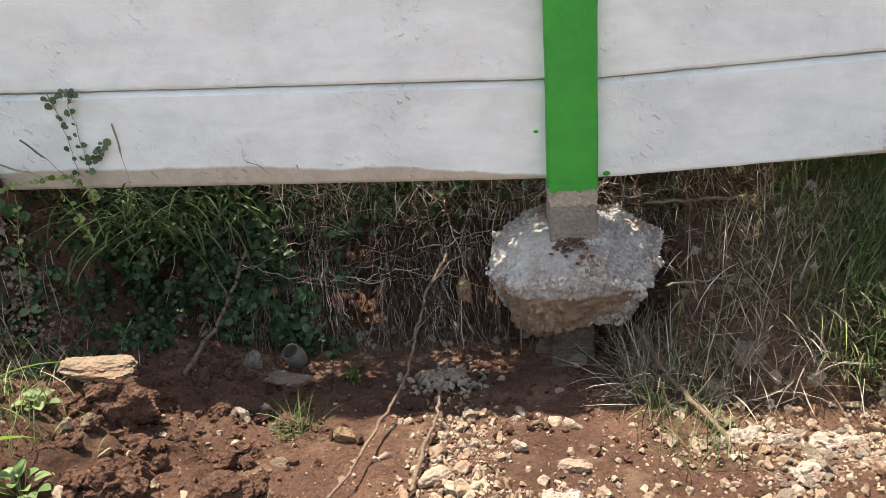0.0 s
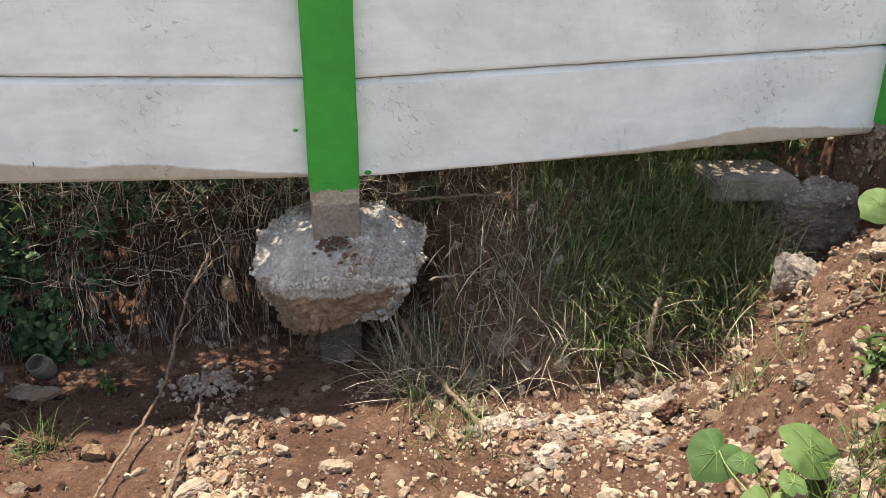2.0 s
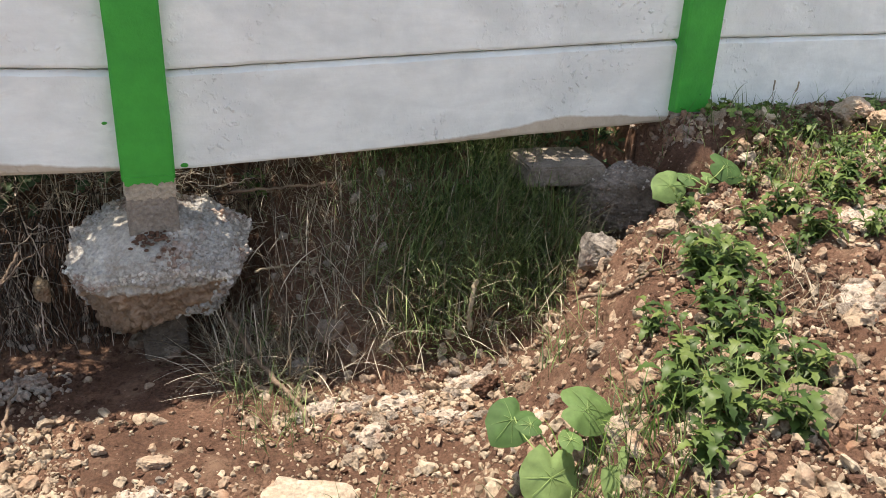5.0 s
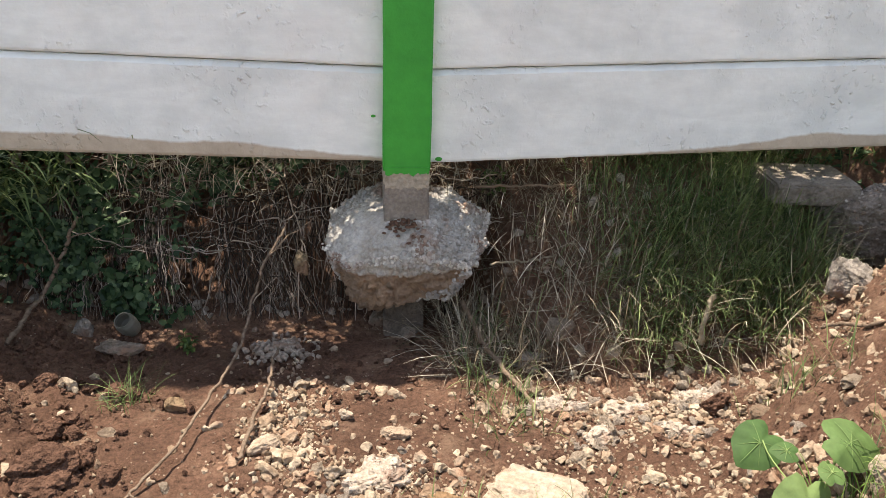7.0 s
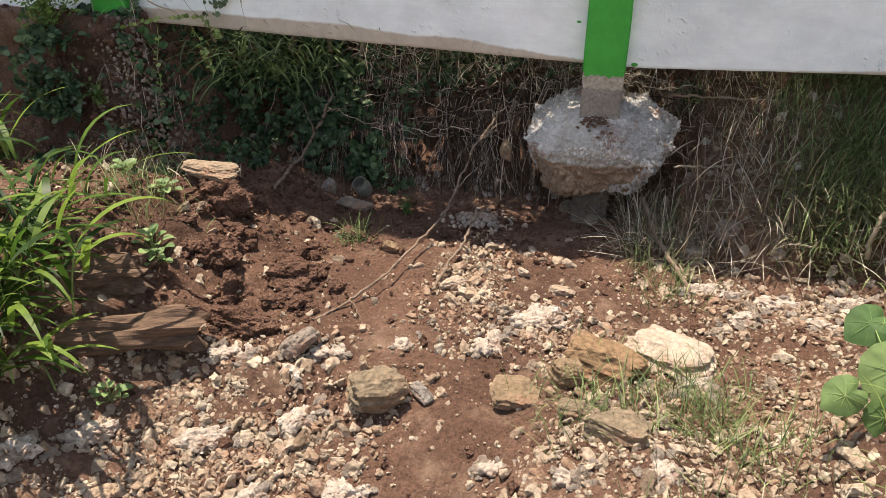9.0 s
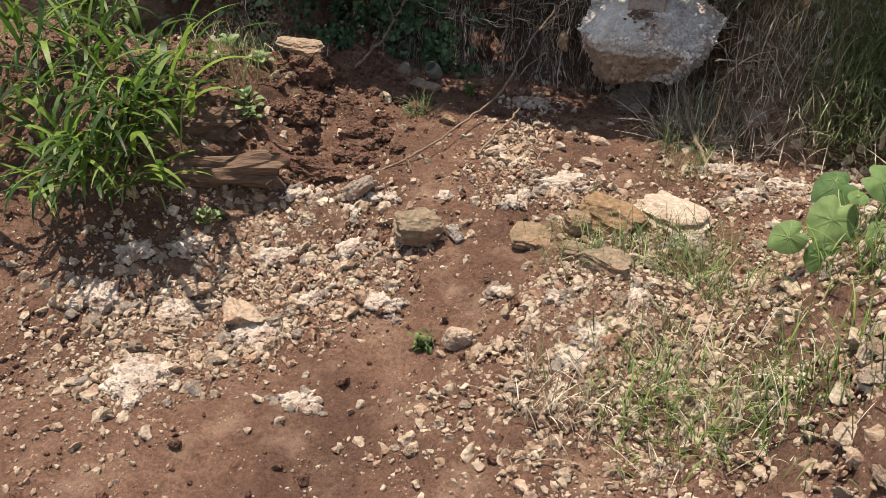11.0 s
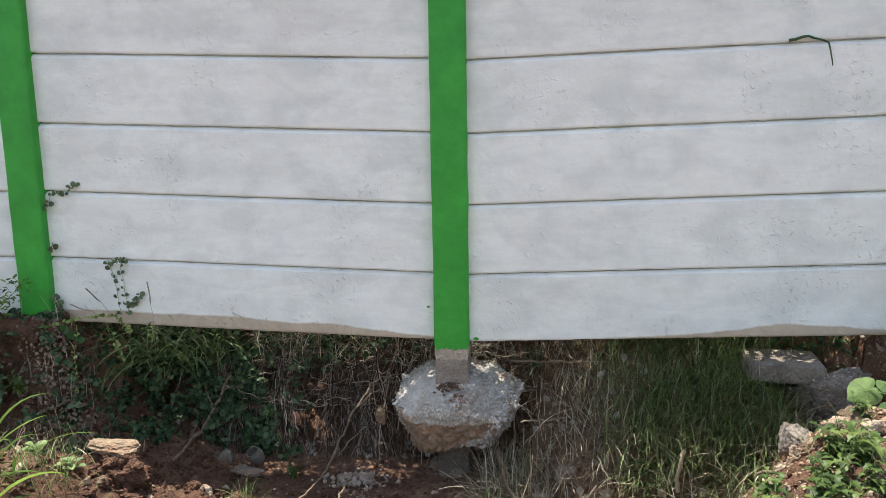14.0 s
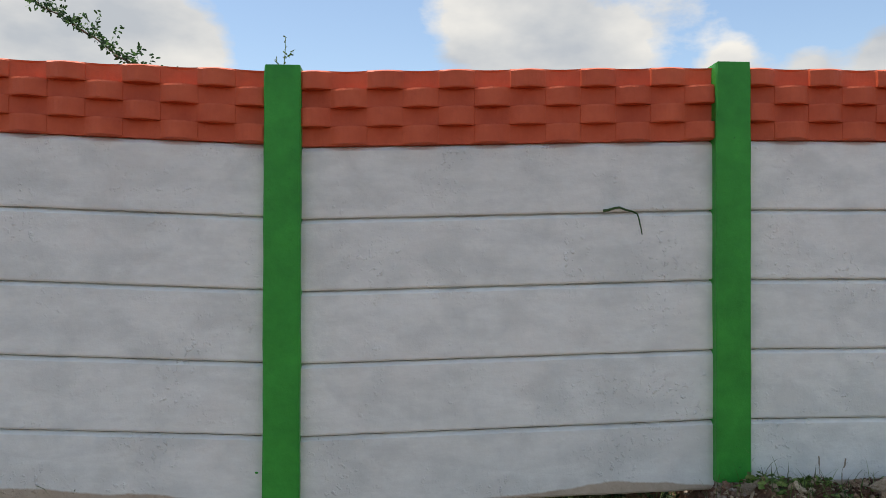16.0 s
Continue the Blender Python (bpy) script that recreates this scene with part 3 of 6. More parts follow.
def prism(name, x0, x1, lo0, hi0, lo1, hi1, seed):
    """A slab with sloping foot and head, a chamfered top edge, and slightly uneven faces; its origin is its middle."""
    rng = np.random.RandomState(seed)
    cx, cz = (x0 + x1) / 2, (lo0 + hi0) / 2
    nx = 40
    # section round the panel, from the back foot to the front foot: (y, part of height, offset)
    sec = [(0.045, 0.0, 0.012), (0.045, 1.0, 0.010), (0.040, 1.0, 0.010), (0.038, 1.0, 0.0), (0.019, 1.0, 0.0), (0.0, 1.0, -0.016), (0.0, 0.66, 0.0), (0.0, 0.33, 0.0), (0.0, 0.0, 0.008), (0.004, 0.0, 0.0), (0.036, 0.0, 0.0), (0.038, 0.0, 0.012)]
    v = []
    for i in range(nx + 1):
        u = i / nx
        x = x0 + (x1 - x0) * u
        lo, hi = lo0 + (lo1 - lo0) * u, hi0 + (hi1 - hi0) * u
        for y, t, o in sec:
            v.append((x - cx, y, lo + (hi - lo) * t + o - cz))
    v = np.array(v)
    off = 0.0022 * fbm(np.stack([v[:, 0] * 9 + seed, v[:, 1] * 0, v[:, 2] * 9 + cz], 1), 3)
    v[:, 1] += off * 0.8
    edge = np.abs(fbm(np.stack([v[:, 0] * 30 + seed * 7, v[:, 2] * 2, v[:, 2] * 0], 1), 2))
    m = np.tile(np.array([t for _, t, _ in sec]), nx + 1)
    v[:, 2] += np.where(m == 1.0, -0.004 * edge, np.where(m == 0.0, 0.004 * edge, 0))
    k = len(sec)
    f = []
    for i in range(nx):
        for j in range(k):
            a, b = i * k + j, i * k + (j + 1) % k
            f.append((a, b, b + k, a + k))
    me = mesh_from(name, v, f, False)
    bm = bmesh.new()
    bm.from_mesh(me)
    bmesh.ops.contextual_create(bm, geom=[bm.verts[j] for j in range(k)] if bm.verts.ensure_lookup_table() is None else [])
    bmesh.ops.contextual_create(bm, geom=[bm.verts[nx * k + j] for j in range(k)] if bm.verts.ensure_lookup_table() is None else [])
    bmesh.ops.recalc_face_normals(bm, faces=bm.faces)
    bm.to_mesh(me)
    bm.free()
    return me, cx, cz


def weave_panel(x0, x1, lo0, hi0, lo1, hi1, phase):
    """A panel cast like woven bands: four courses of cells that bulge out and in by turns."""
    cells = 12
    steps, rows = 8, 4
    v, f = [], []
    n = cells * steps

    def at(i, h, y):
        u = i / n
        lo, hi = lo0 + (lo1 - lo0) * u, hi0 + (hi1 - hi0) * u
        return (x0 + (x1 - x0) * u, y, lo + (hi - lo) * h)

    for r in range(rows):
        a = len(v)
        h0, h1 = r / rows, (r + 1) / rows
        for c in range(cells):
            out = (c + r + phase) % 2 == 0
            for w in range(steps + 1):
                s = math.sin(math.pi * w / steps)
                d = -0.006 - 0.033 * s if out else -0.001 + 0.021 * s
                if r == rows - 1 and out and w == 0:
                    d -= 0.012
                i = c * steps + min(max(w, 0.06), steps - 0.06)
                dt, db = (d * 0.5 if r == rows - 1 else d), (d * 0.5 if r == 0 else d)
                v += [at(i, h0, 0.03), at(i, h0 + 0.002, db), at(i, h0 + 0.02, d - 0.002), at(i, h1 - 0.03, d - 0.002), at(i, h1 - 0.002, dt), at(i, h1, 0.03)]
        for i in range(cells * (steps + 1) - 1):
            for j in range(5):
                p = a + i * 6 + j
                f.append((p, p + 1, p + 7, p + 6))
    a = len(v)
    v += [at(0, 0, 0.05), at(n, 0, 0.05), at(n, 1, 0.05), at(0, 1, 0.05), at(0, 0, 0.028), at(n, 0, 0.028), at(n, 1, 0.028), at(0, 1, 0.028)]
    f += [(a, a + 1, a + 2, a + 3), (a + 4, a + 7, a + 6, a + 5), (a, a + 4, a + 5, a + 1), (a + 3, a + 2, a + 6, a + 7), (a, a + 3, a + 7, a + 4), (a + 1, a + 5, a + 6, a + 2)]
    me = mesh_from("weave_panel", np.array(v), f, False)
    bm = bmesh.new()
    bm.from_mesh(me)
    bmesh.ops.recalc_face_normals(bm, faces=bm.faces)
    bm.to_mesh(me)
    bm.free()
    return me


for b, (lo0, p0, lo1, p1) in enumerate(BAYS):
    x0, x1 = POSTS[b][0] + HALF - 0.03, POSTS[b + 1][0] - HALF + 0.03
    for k in range(5):
        me, cx, cz = prism("wall_panel", x0, x1, lo0 + p0 * k + 0.0024, lo0 + p0 * (k + 1) - 0.0024, lo1 + p1 * k + 0.0024, lo1 + p1 * (k + 1) - 0.0024, 7 * b + k)
        mat = WHITE if k else (STRIP_L if b == 2 else STRIP_R if b == 3 else STRIP_O)
        obj("wall_panel", me, mat, wall, pose(cx, 0, cz))
    hi0, hi1 = POSTS[b][2] - 0.014, POSTS[b + 1][2] - 0.012
    me = weave_panel(x0, x1, lo0 + 5 * p0 + 0.003, hi0, lo1 + 5 * p1 + 0.003, hi1, 1)
    tagged(obj("weave_panel", me, RED, wall), "brick-red panel cast like woven bands")


def ragged_edge(x, z, seed, w=HALF, y0=-0.046):
    """A thin skin of paint with a torn lower edge on the front of a post."""
    bm = bmesh.new()
    k = 34
    top, low = [], []
    for i in range(k + 1):
        px = x - w + 0.006 + (2 * w - 0.012) * i / k
        drop = 0.010 + 0.012 * noise.noise(Vector((i * 0.21, seed, 0))) + 0.006 * noise.noise(Vector((i * 0.9, seed, 3)))
        top.append((bm.verts.new((px, y0 - 0.0035, z + 0.012)), bm.verts.new((px, y0 + 0.003, z + 0.012))))
        low.append((bm.verts.new((px, y0 - 0.0035, z - drop)), bm.verts.new((px, y0 + 0.003, z - drop))))
    for i in range(k):
        bm.faces.new((top[i][0], top[i + 1][0], low[i + 1][0], low[i][0]))
        bm.faces.new((low[i][0], low[i + 1][0], low[i + 1][1], low[i][1]))
        bm.faces.new((top[i][0], top[i][1], top[i + 1][1], top[i + 1][0]))
    bmesh.ops.recalc_face_normals(bm, faces=bm.faces)
    return bm


def shaft(x, z0, z1, seed, w=HALF, y0=-0.046, y1=0.112):
    """A square post with rounded corners and uneven edges; the foot is at z0."""
    bm = bmesh.new()
    c = 0.007
    outline = [(-w + c, y0), (w - c, y0), (w, y0 + c), (w, y1 - c), (w - c, y1), (-w + c, y1), (-w, y1 - c), (-w, y0 + c)]
    n = max(3, int((z1 - z0) / 0.05))
    rings = []
    for i in range(n + 1):
        z = z0 + (z1 - z0) * i / n
        ring = []
        for k, (px, py) in enumerate(outline):
            j = noise.noise(Vector((px * 9 + seed, py * 9, z * 7))) * 0.0035
            s = 0.96 if i == n else 1.0
            ring.append(bm.verts.new((x + px * s + j, py * s + j * 0.6, z + (0.004 if i == n and k < 4 else 0))))
        rings.append(ring)
    for a, b2 in zip(rings, rings[1:]):
        for k in range(8):
            bm.faces.new((a[k], a[(k + 1) % 8], b2[(k + 1) % 8], b2[k]))
    bm.faces.new(rings[-1])
    bm.faces.new(rings[0][::-1])
    bmesh.ops.recalc_face_normals(bm, faces=bm.faces)
    return bm


for k, (x, foot, head) in enumerate(POSTS):
    post = empty("concrete_post", pose(0, 0, 0))
    if x == 0.0:
        tagged(post, "green painted concrete post hanging free over the washed-out hole", "post", "posts of the wall")
        part("painted_shaft", shaft(0.0, 0.586, head, 3), GREEN, post)
        part("scraped_band", shaft(0.0, 0.54, 0.5859, 3, HALF - 0.001), PUTTY, post, "beige band where the paint ends")
        part("paint_edge", ragged_edge(0.0, 0.586, 5), GREEN, post, "torn lower edge of the green paint")
        part("render_edge", ragged_edge(0.0, 0.538, 9), PUTTY, post, "torn lower edge of the beige band")
        part("bare_shaft", shaft(0.0, 0.30, 0.5399, 3, HALF - 0.002), BARE, post, "unpainted grey concrete shaft")
        # the foot has a darker concrete colour than the bare shaft
        part("buried_shaft", shaft(-0.004, -0.22, 0.2999, 3, HALF - 0.006, 0.0, 0.112), FOOT, post, "darker concrete foot of the post in the ground")
    else:
        tagged(post, "green painted square concrete post set in the wall", "post", "posts of the wall")
        part("painted_shaft", shaft(x, 0.70 if k != 2 else 0.69, head, k * 5 + 1), GREEN, post)
        part("bare_shaft", shaft(x, 0.25, 0.6999 if k != 2 else 0.6899, k * 5 + 1, HALF - 0.002), BARE, post, "bare concrete foot going into the soil")


# ---- concrete footings ----
# corners of the broken rim: x, y from the post, and height
RIM = np.array([(-0.285, -0.02, 0.300), (-0.20, -0.155, 0.280), (-0.07, -0.185, 0.318), (0.09, -0.175, 0.312), (0.21, -0.135, 0.262), (0.275, 0.0, 0.295), (0.315, 0.12, 0.345), (0.20, 0.22, 0.395), (-0.10, 0.24, 0.41), (-0.245, 0.12, 0.375)])


def rim_at(u):
    """A point of the rim; u runs from 0 to 1 round it."""
    closed = np.concatenate([RIM, RIM[:1]])
    k = np.asarray(u) * len(RIM)
    return np.stack([np.interp(k, np.arange(len(RIM) + 1), closed[:, c]) for c in range(3)], -1)


def footing_mesh(seed):
    """A lump of rough cast concrete: a broad sloping top with a broken rim over a narrower plug of soil and cement."""
    na, nt, nu = 240, 46, 40
    rim0 = rim_at(np.arange(na) / na)
    r, zr, az = np.hypot(rim0[:, 0], rim0[:, 1]), rim0[:, 2], np.arctan2(rim0[:, 1], rim0[:, 0])
    ring3 = np.stack([np.cos(az) * 3 + seed, np.sin(az) * 3, az * 0], 1)
    r = r * (1 + 0.035 * fbm(ring3, 3) + 0.03 * fbm(ring3 * 4 + 9, 2))
    front = step(-0.2, 0.8, -np.sin(az))
    zr = zr + 0.010 * fbm(ring3 * 3 + 4, 2)
    rows = []
    for i in range(nt):
        q = 0.04 + 0.96 * (i / (nt - 1)) ** 0.8
        peak = 0.452
        z = zr + (peak - zr) * (1 - q ** 1.45) + 0.030 * (q ** 2) * (1 - q ** 9)
        rows.append(np.stack([r * q * np.cos(az), r * q * np.sin(az), z], 1))
    for i in range(1, nu):
        u = i / (nu - 1)
        shrink = (1 - 0.04 * min(1, u * 8)) - (0.05 + 0.05 * front) * min(1, u * 2.2) - 0.32 * max(0, u - 0.25) ** 1.2
        if u > 0.86:
            shrink = shrink * (1 - ((u - 0.86) / 0.14) ** 2 * 0.92)
        z = zr * (1 - u) + (0.112 + 0.02 * np.cos(az)) * u - 0.012 * min(1, u * 8) * (1 - u)
        rows.append(np.stack([r * shrink * np.cos(az), r * shrink * np.sin(az), z], 1))
    p = np.concatenate(rows) + np.array([0, 0.03, 0])
    c = p - np.array([0, 0.03, 0.27])
    c /= np.linalg.norm(c, axis=1, keepdims=True)
    level = np.repeat(np.arange(nt + nu - 1), na)
    q = np.clip(level / (nt - 1), 0, 1)
    worn = step(0.0, 0.28, 0.14 - np.hypot(p[:, 0] + 0.10, (p[:, 1] + 0.03) * 1.1) + 0.05 * fbm(p * 9, 2)) * (level < nt)
    size = 0.25 + 0.75 * step(0.45, 0.95, q)
    lump = fbm(p * 13 + seed, 3) * 0.016 + (np.abs(fbm(p * 34 + 8, 2)) * 0.030 + np.abs(fbm(p * 75 + 3, 2)) * 0.016) * size * (1 - 0.85 * worn)
    lump = lump + 0.012 * step(0.5, 0.9, fbm(p * 7 + 2, 2) * 2) * (p[:, 0] > 0.12)
    p = p + c * lump[:, None]
    p = (p - np.array([0, 0.03, 0.3])) * np.array([0.935, 0.935, 1.0]) + np.array([0, 0.03, 0.3])
    ii2 = np.arange(len(p)).reshape(-1, na)
    nx2 = np.roll(ii2, -1, axis=1)
    f = np.stack([ii2[:-1], ii2[1:], nx2[1:], nx2[:-1]], -1).reshape(-1, 4)
    return mesh_from("concrete_mass", p, f)


footing = empty("concrete_footing")
tagged(footing, "rough lump of cast concrete exposed round the hanging post", "footing")
mass = obj("concrete_mass", footing_mesh(2), MASS, footing)
fr = np.random.RandomState(5)
co = np.zeros(len(mass.data.vertices) * 3, dtype=np.float32)
mass.data.vertices.foreach_get("co", co)
co = co.reshape(-1, 3)
co = co[(co[:, 2] > 0.13) & (vnoise(co * 9.0 + 2) > 0.38) & (np.hypot(co[:, 0] + 0.10, co[:, 1] + 0.03) > 0.13)]
pick = co[fr.choice(len(co), 4600)]
pm = rots(fr, len(pick))
pm[:, :3, :3] *= np.clip(fr.lognormal(math.log(0.0065), 0.45, len(pick)), 0.003, 0.015)[:, None, None]
pm[:, :3, 3] = pick
PEBBLE = limestone_material("grey_aggregate", (0.60, 0.575, 0.53), (0.33, 0.31, 0.28), (0.40, 0.35, 0.30), True)
tagged(obj("pebble_skin", mesh_from("pebble_skin", *repeat(rock_verts(79, ICO1), ICO1[1], pm), smooth=False), PEBBLE, footing), "small grey stones showing in the rough concrete", kind="stuff")
rim = []
for i in range(460):
    q = rim_at(fr.uniform(0.0, 0.62))
    w = fr.uniform(0.93, 0.985)
    rim.append((q[0] * w, 0.03 + q[1] * w, q[2] + fr.uniform(-0.010, 0.016)))
mats = rots(fr, len(rim))
mats[:, :3, :3] *= (fr.uniform(0.0035, 0.009, len(rim)))[:, None, None]
mats[:, :3, 3] = np.array(rim)
pv, pf = repeat(rock_verts(77, ICO1), ICO1[1], mats)
CHIPS = limestone_material("white_aggregate", (0.84, 0.81, 0.75), (0.66, 0.62, 0.56), (0.68, 0.62, 0.54), True)
tagged(obj("aggregate", mesh_from("aggregate", pv, pf, False), CHIPS, footing), "white stones sticking out of the rim", kind="stuff")
for k in range(60):
    cx, cy = fr.normal(-0.01, 0.026), -0.05 - abs(fr.normal(0, 0.024))
    rz0 = 0.31
    far = min(1.0, math.hypot(cx, cy - 0.03) / 0.2)
    cz = rz0 + (0.452 - rz0) * (1 - far ** 1.45) + 0.03 * far ** 2 + 0.004
    s = fr.uniform(0.003, 0.010)
    obj("soil_crumb", mesh_from("soil_crumb", rock_verts(600 + k, ICO1, 0.35, 2) * np.array([s, s, s * 0.6]), ICO1[1], False), CLOD, footing, pose(cx, cy, cz))


STAINED_SKIN = limestone_material("stained_aggregate", (0.50, 0.46, 0.41), (0.26, 0.22, 0.18), (0.22, 0.16, 0.12), True)
for x, yy, zz, s in ((1.745, 0.05, 0.115, 4.0), (-1.92, 0.09, 0.02, 2.2)):
    other = empty("concrete_footing", pose(x, yy, zz, 0, 0, 40 * s) @ Matrix.Scale(0.86, 4))
    tagged(other, "rough concrete footing half buried in the bank below a post", "footing")
    lump_me = footing_mesh(s)
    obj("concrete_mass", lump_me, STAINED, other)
    co = np.zeros(len(lump_me.vertices) * 3, dtype=np.float32)
    lump_me.vertices.foreach_get("co", co)
    pick = co.reshape(-1, 3)[fr.choice(len(co) // 3, 1500)]
    pm = rots(fr, len(pick))
    pm[:, :3, :3] *= np.clip(fr.lognormal(math.log(0.0055), 0.45, len(pick)), 0.003, 0.013)[:, None, None]
    pm[:, :3, 3] = pick
    tagged(obj("pebble_skin", mesh_from("pebble_skin", *repeat(rock_verts(83, ICO1), ICO1[1], pm), smooth=False), STAINED_SKIN, other), "small stones showing in the stained concrete", kind="stuff")


# ---- stones ----
def on_ground(x, y, up=0.0):
    return np.stack([x, y, terrain(x, y) + up], 1)


def bare_path(x, y):
    """The smooth washed strip of soil that runs down the gully."""
    u = np.clip((y + 1.2) / -0.9, 0, 1)
    cx = -0.22 - 0.46 * u
    return np.exp(-((x - cx) / (0.18 + 0.17 * u)) ** 4) * step(-1.0, -1.25, y)


def gravel_density(x, y):
    d = 1.5 * bell(x, y, -0.998, -1.752, 0.45, 0.42) + 0.8 * bell(x, y, -0.679, -1.401, 0.34, 0.2) + 0.5 * bell(x, y, -0.992, -1.165, 0.25, 0.12)
    d = d + 1.0 * bell(x, y, 0.12, -1.601, 0.36, 0.5) + 0.9 * bell(x, y, 0.706, -1.741, 0.4, 0.5)
    d = d + 0.9 * bell(x, y, -0.36, -0.626, 0.10, 0.26) + 0.9 * bell(x, y, -0.138, -0.867, 0.2, 0.13) + 0.65 * bell(x, y, 0.598, -0.548, 0.36, 0.09)
    d = d + 0.5 * bell(x, y, 0.581, -0.957, 0.25, 0.3) + 0.30 * step(-0.4, 0.0, x - foot_of_mound(y)) + 0.05
    d = d + 0.55 * bell(x, y, 0.95, -0.62, 0.28, 0.22)
    d = d * (1 - 0.96 * bare_path(x, y))
    edge = step(-2.9, -1.9, x) * (1 - step(2.1, 3.4, x)) * step(-3.5, -2.3, y)
    return edge * d * (1 - 0.93 * step(-0.4, -0.15, y) * (x < 1.3))


def scatter(rng, count, density, x0=-2.9, x1=3.4, y0=-3.5, y1=0.1):
    xs2, ys2 = np.zeros(0), np.zeros(0)
    while len(xs2) < count:
        x, y = rng.uniform(x0, x1, 4000), rng.uniform(y0, y1, 4000)
        lump = 0.35 + 1.3 * vnoise(np.stack([x * 9, y * 9, x * 0], 1))
        ok = rng.uniform(0, 1.4, 4000) < density(x, y) * lump
        xs2, ys2 = np.concatenate([xs2, x[ok]]), np.concatenate([ys2, y[ok]])
    return xs2[:count], ys2[:count]


rng = np.random.RandomState(11)
gv = []
for variant in range(6):
    big = variant < 2
    n = 4200 if big else 8600
    gx2, gy2 = scatter(rng, n, gravel_density)
    size = np.clip(rng.lognormal(math.log(0.0098 if big else 0.0054), 0.45, n), 0.003, 0.026)
    m = rots(rng, n, 3.14 if not big else 0.9)
    m[:, :3, :3] *= (size[:, None] * rng.uniform(0.6, 1.35, (n, 3)))[:, None, :]
    m[:, :3, 3] = on_ground(gx2, gy2) + np.stack([np.zeros(n), np.zeros(n), size * 0.15], 1)
    base = ICO2 if big else ICO1
    gv.append(repeat(rock_verts(40 + variant, base, 0.5, 9, 0.3 if big else 0.1), base[1], m))
gravel = obj("gravel", mesh_from("gravel", *join(*gv), smooth=False), LIME_STUFF)
tagged(gravel, "pale crumbled limestone gravel strewn over the soil", "gravel", kind="stuff")

# soil crumbs
n = 11000
cx2, cy2 = scatter(rng, n, lambda x, y: step(-3.0, -1.8, x) * (1 - step(2.0, 3.4, x)) * step(-3.4, -2.2, y) * (1 - 0.4 * bare_path(x, y)) * (0.14 + 0.5 * step(-0.7, -1.1, x) * step(-1.3, -1.0, y) + 0.4 * step(-0.3, 0.2, x - foot_of_mound(y)) + 0.25 * step(-0.5, -0.2, y)))
size = np.clip(rng.lognormal(math.log(0.0065), 0.6, n), 0.003, 0.026)
m = rots(rng, n)
m[:, :3, :3] *= (size[:, None] * rng.uniform(0.7, 1.2, (n, 3)))[:, None, :]
m[:, :3, 3] = on_ground(cx2, cy2) + np.stack([np.zeros(n), np.zeros(n), size * 0.25], 1)
crumbs = obj("soil_crumbs", mesh_from("soil_crumbs", *repeat(rock_verts(60, ICO1, 0.35, 3, 0.2), ICO1[1], m), smooth=False), CLOD)
tagged(crumbs, "crumbled reddish-brown soil lying in small lumps", "soil", kind="stuff")

STONE_MESHES = [mesh_from("stone", rock_verts(100 + k, ICO3, 0.40, 10, 0.32), ICO3[1], False) for k in range(12)]
for me in STONE_MESHES:
    me.materials.append(LIME)
n = 230
sx2, sy2 = scatter(rng, n, gravel_density)
m = rots(rng, n, 0.6)
size = np.clip(rng.lognormal(math.log(0.019), 0.33, n), 0.012, 0.038)
for k in range(n):
    s = size[k] * rng.uniform(0.75, 1.25, 3) * np.array([1.15, 1.0, 0.75])
    mm = Matrix(m[k].tolist()) @ Matrix.Diagonal((*s, 1))
    mm.translation = (sx2[k], sy2[k], ground_z(sx2[k], sy2[k]) + size[k] * 0.15)
    ob = obj("stone", STONE_MESHES[k % 12], None, None, mm)
    tagged(ob, "loose pale limestone stone lying on the soil", "stone", "loose limestone stones")


def block_verts(seed, base):
    """A squarish broken block about 1 in half-width, with split faces in layers."""
    r = np.random.RandomState(seed)
    v = base[0].copy()
    v = v * (0.35 + 0.65 / np.abs(v).max(1))[:, None] * 0.93
    for _ in range(7):
        d = r.normal(size=3)
        d /= np.linalg.norm(d)
        over = np.maximum(v @ d - r.uniform(0.72, 1.02), 0)
        v -= over[:, None] * d * 0.95
    nn = v / np.linalg.norm(v, axis=1, keepdims=True)
    layers = 0.05 * np.sign(np.sin(v[:, 2] * 9 + seed + 1.5 * fbm(v * 1.5, 2))) * (np.abs(nn[:, 2]) < 0.6)
    return v + nn * (0.12 * fbm(v * 1.9 + seed, 3) + 0.07 * fbm(v * 7 + seed, 3) + layers)[:, None]


def boulder(name, x, y, sx, sy, sz, turn, seed, material, label, tip=0, rise=0.25, category="stone", base=ICO4, group="", rough=0.2, cuts=16, block=False):
    v = block_verts(seed, base) if block else rock_verts(seed, base, rough, cuts, 0.09)
    nn = v / np.linalg.norm(v, axis=1, keepdims=True)
    v = (v + nn * (0.10 * fbm(v * 11 + seed, 2))[:, None]) * np.array([sx, sy, sz])
    ob = obj(name, mesh_from(name, v, base[1], False), material)
    ob.matrix_basis = pose(x, y, ground_z(x, y) + sz * rise, tip, tip * 0.4, turn)
    return tagged(ob, label, category, group)


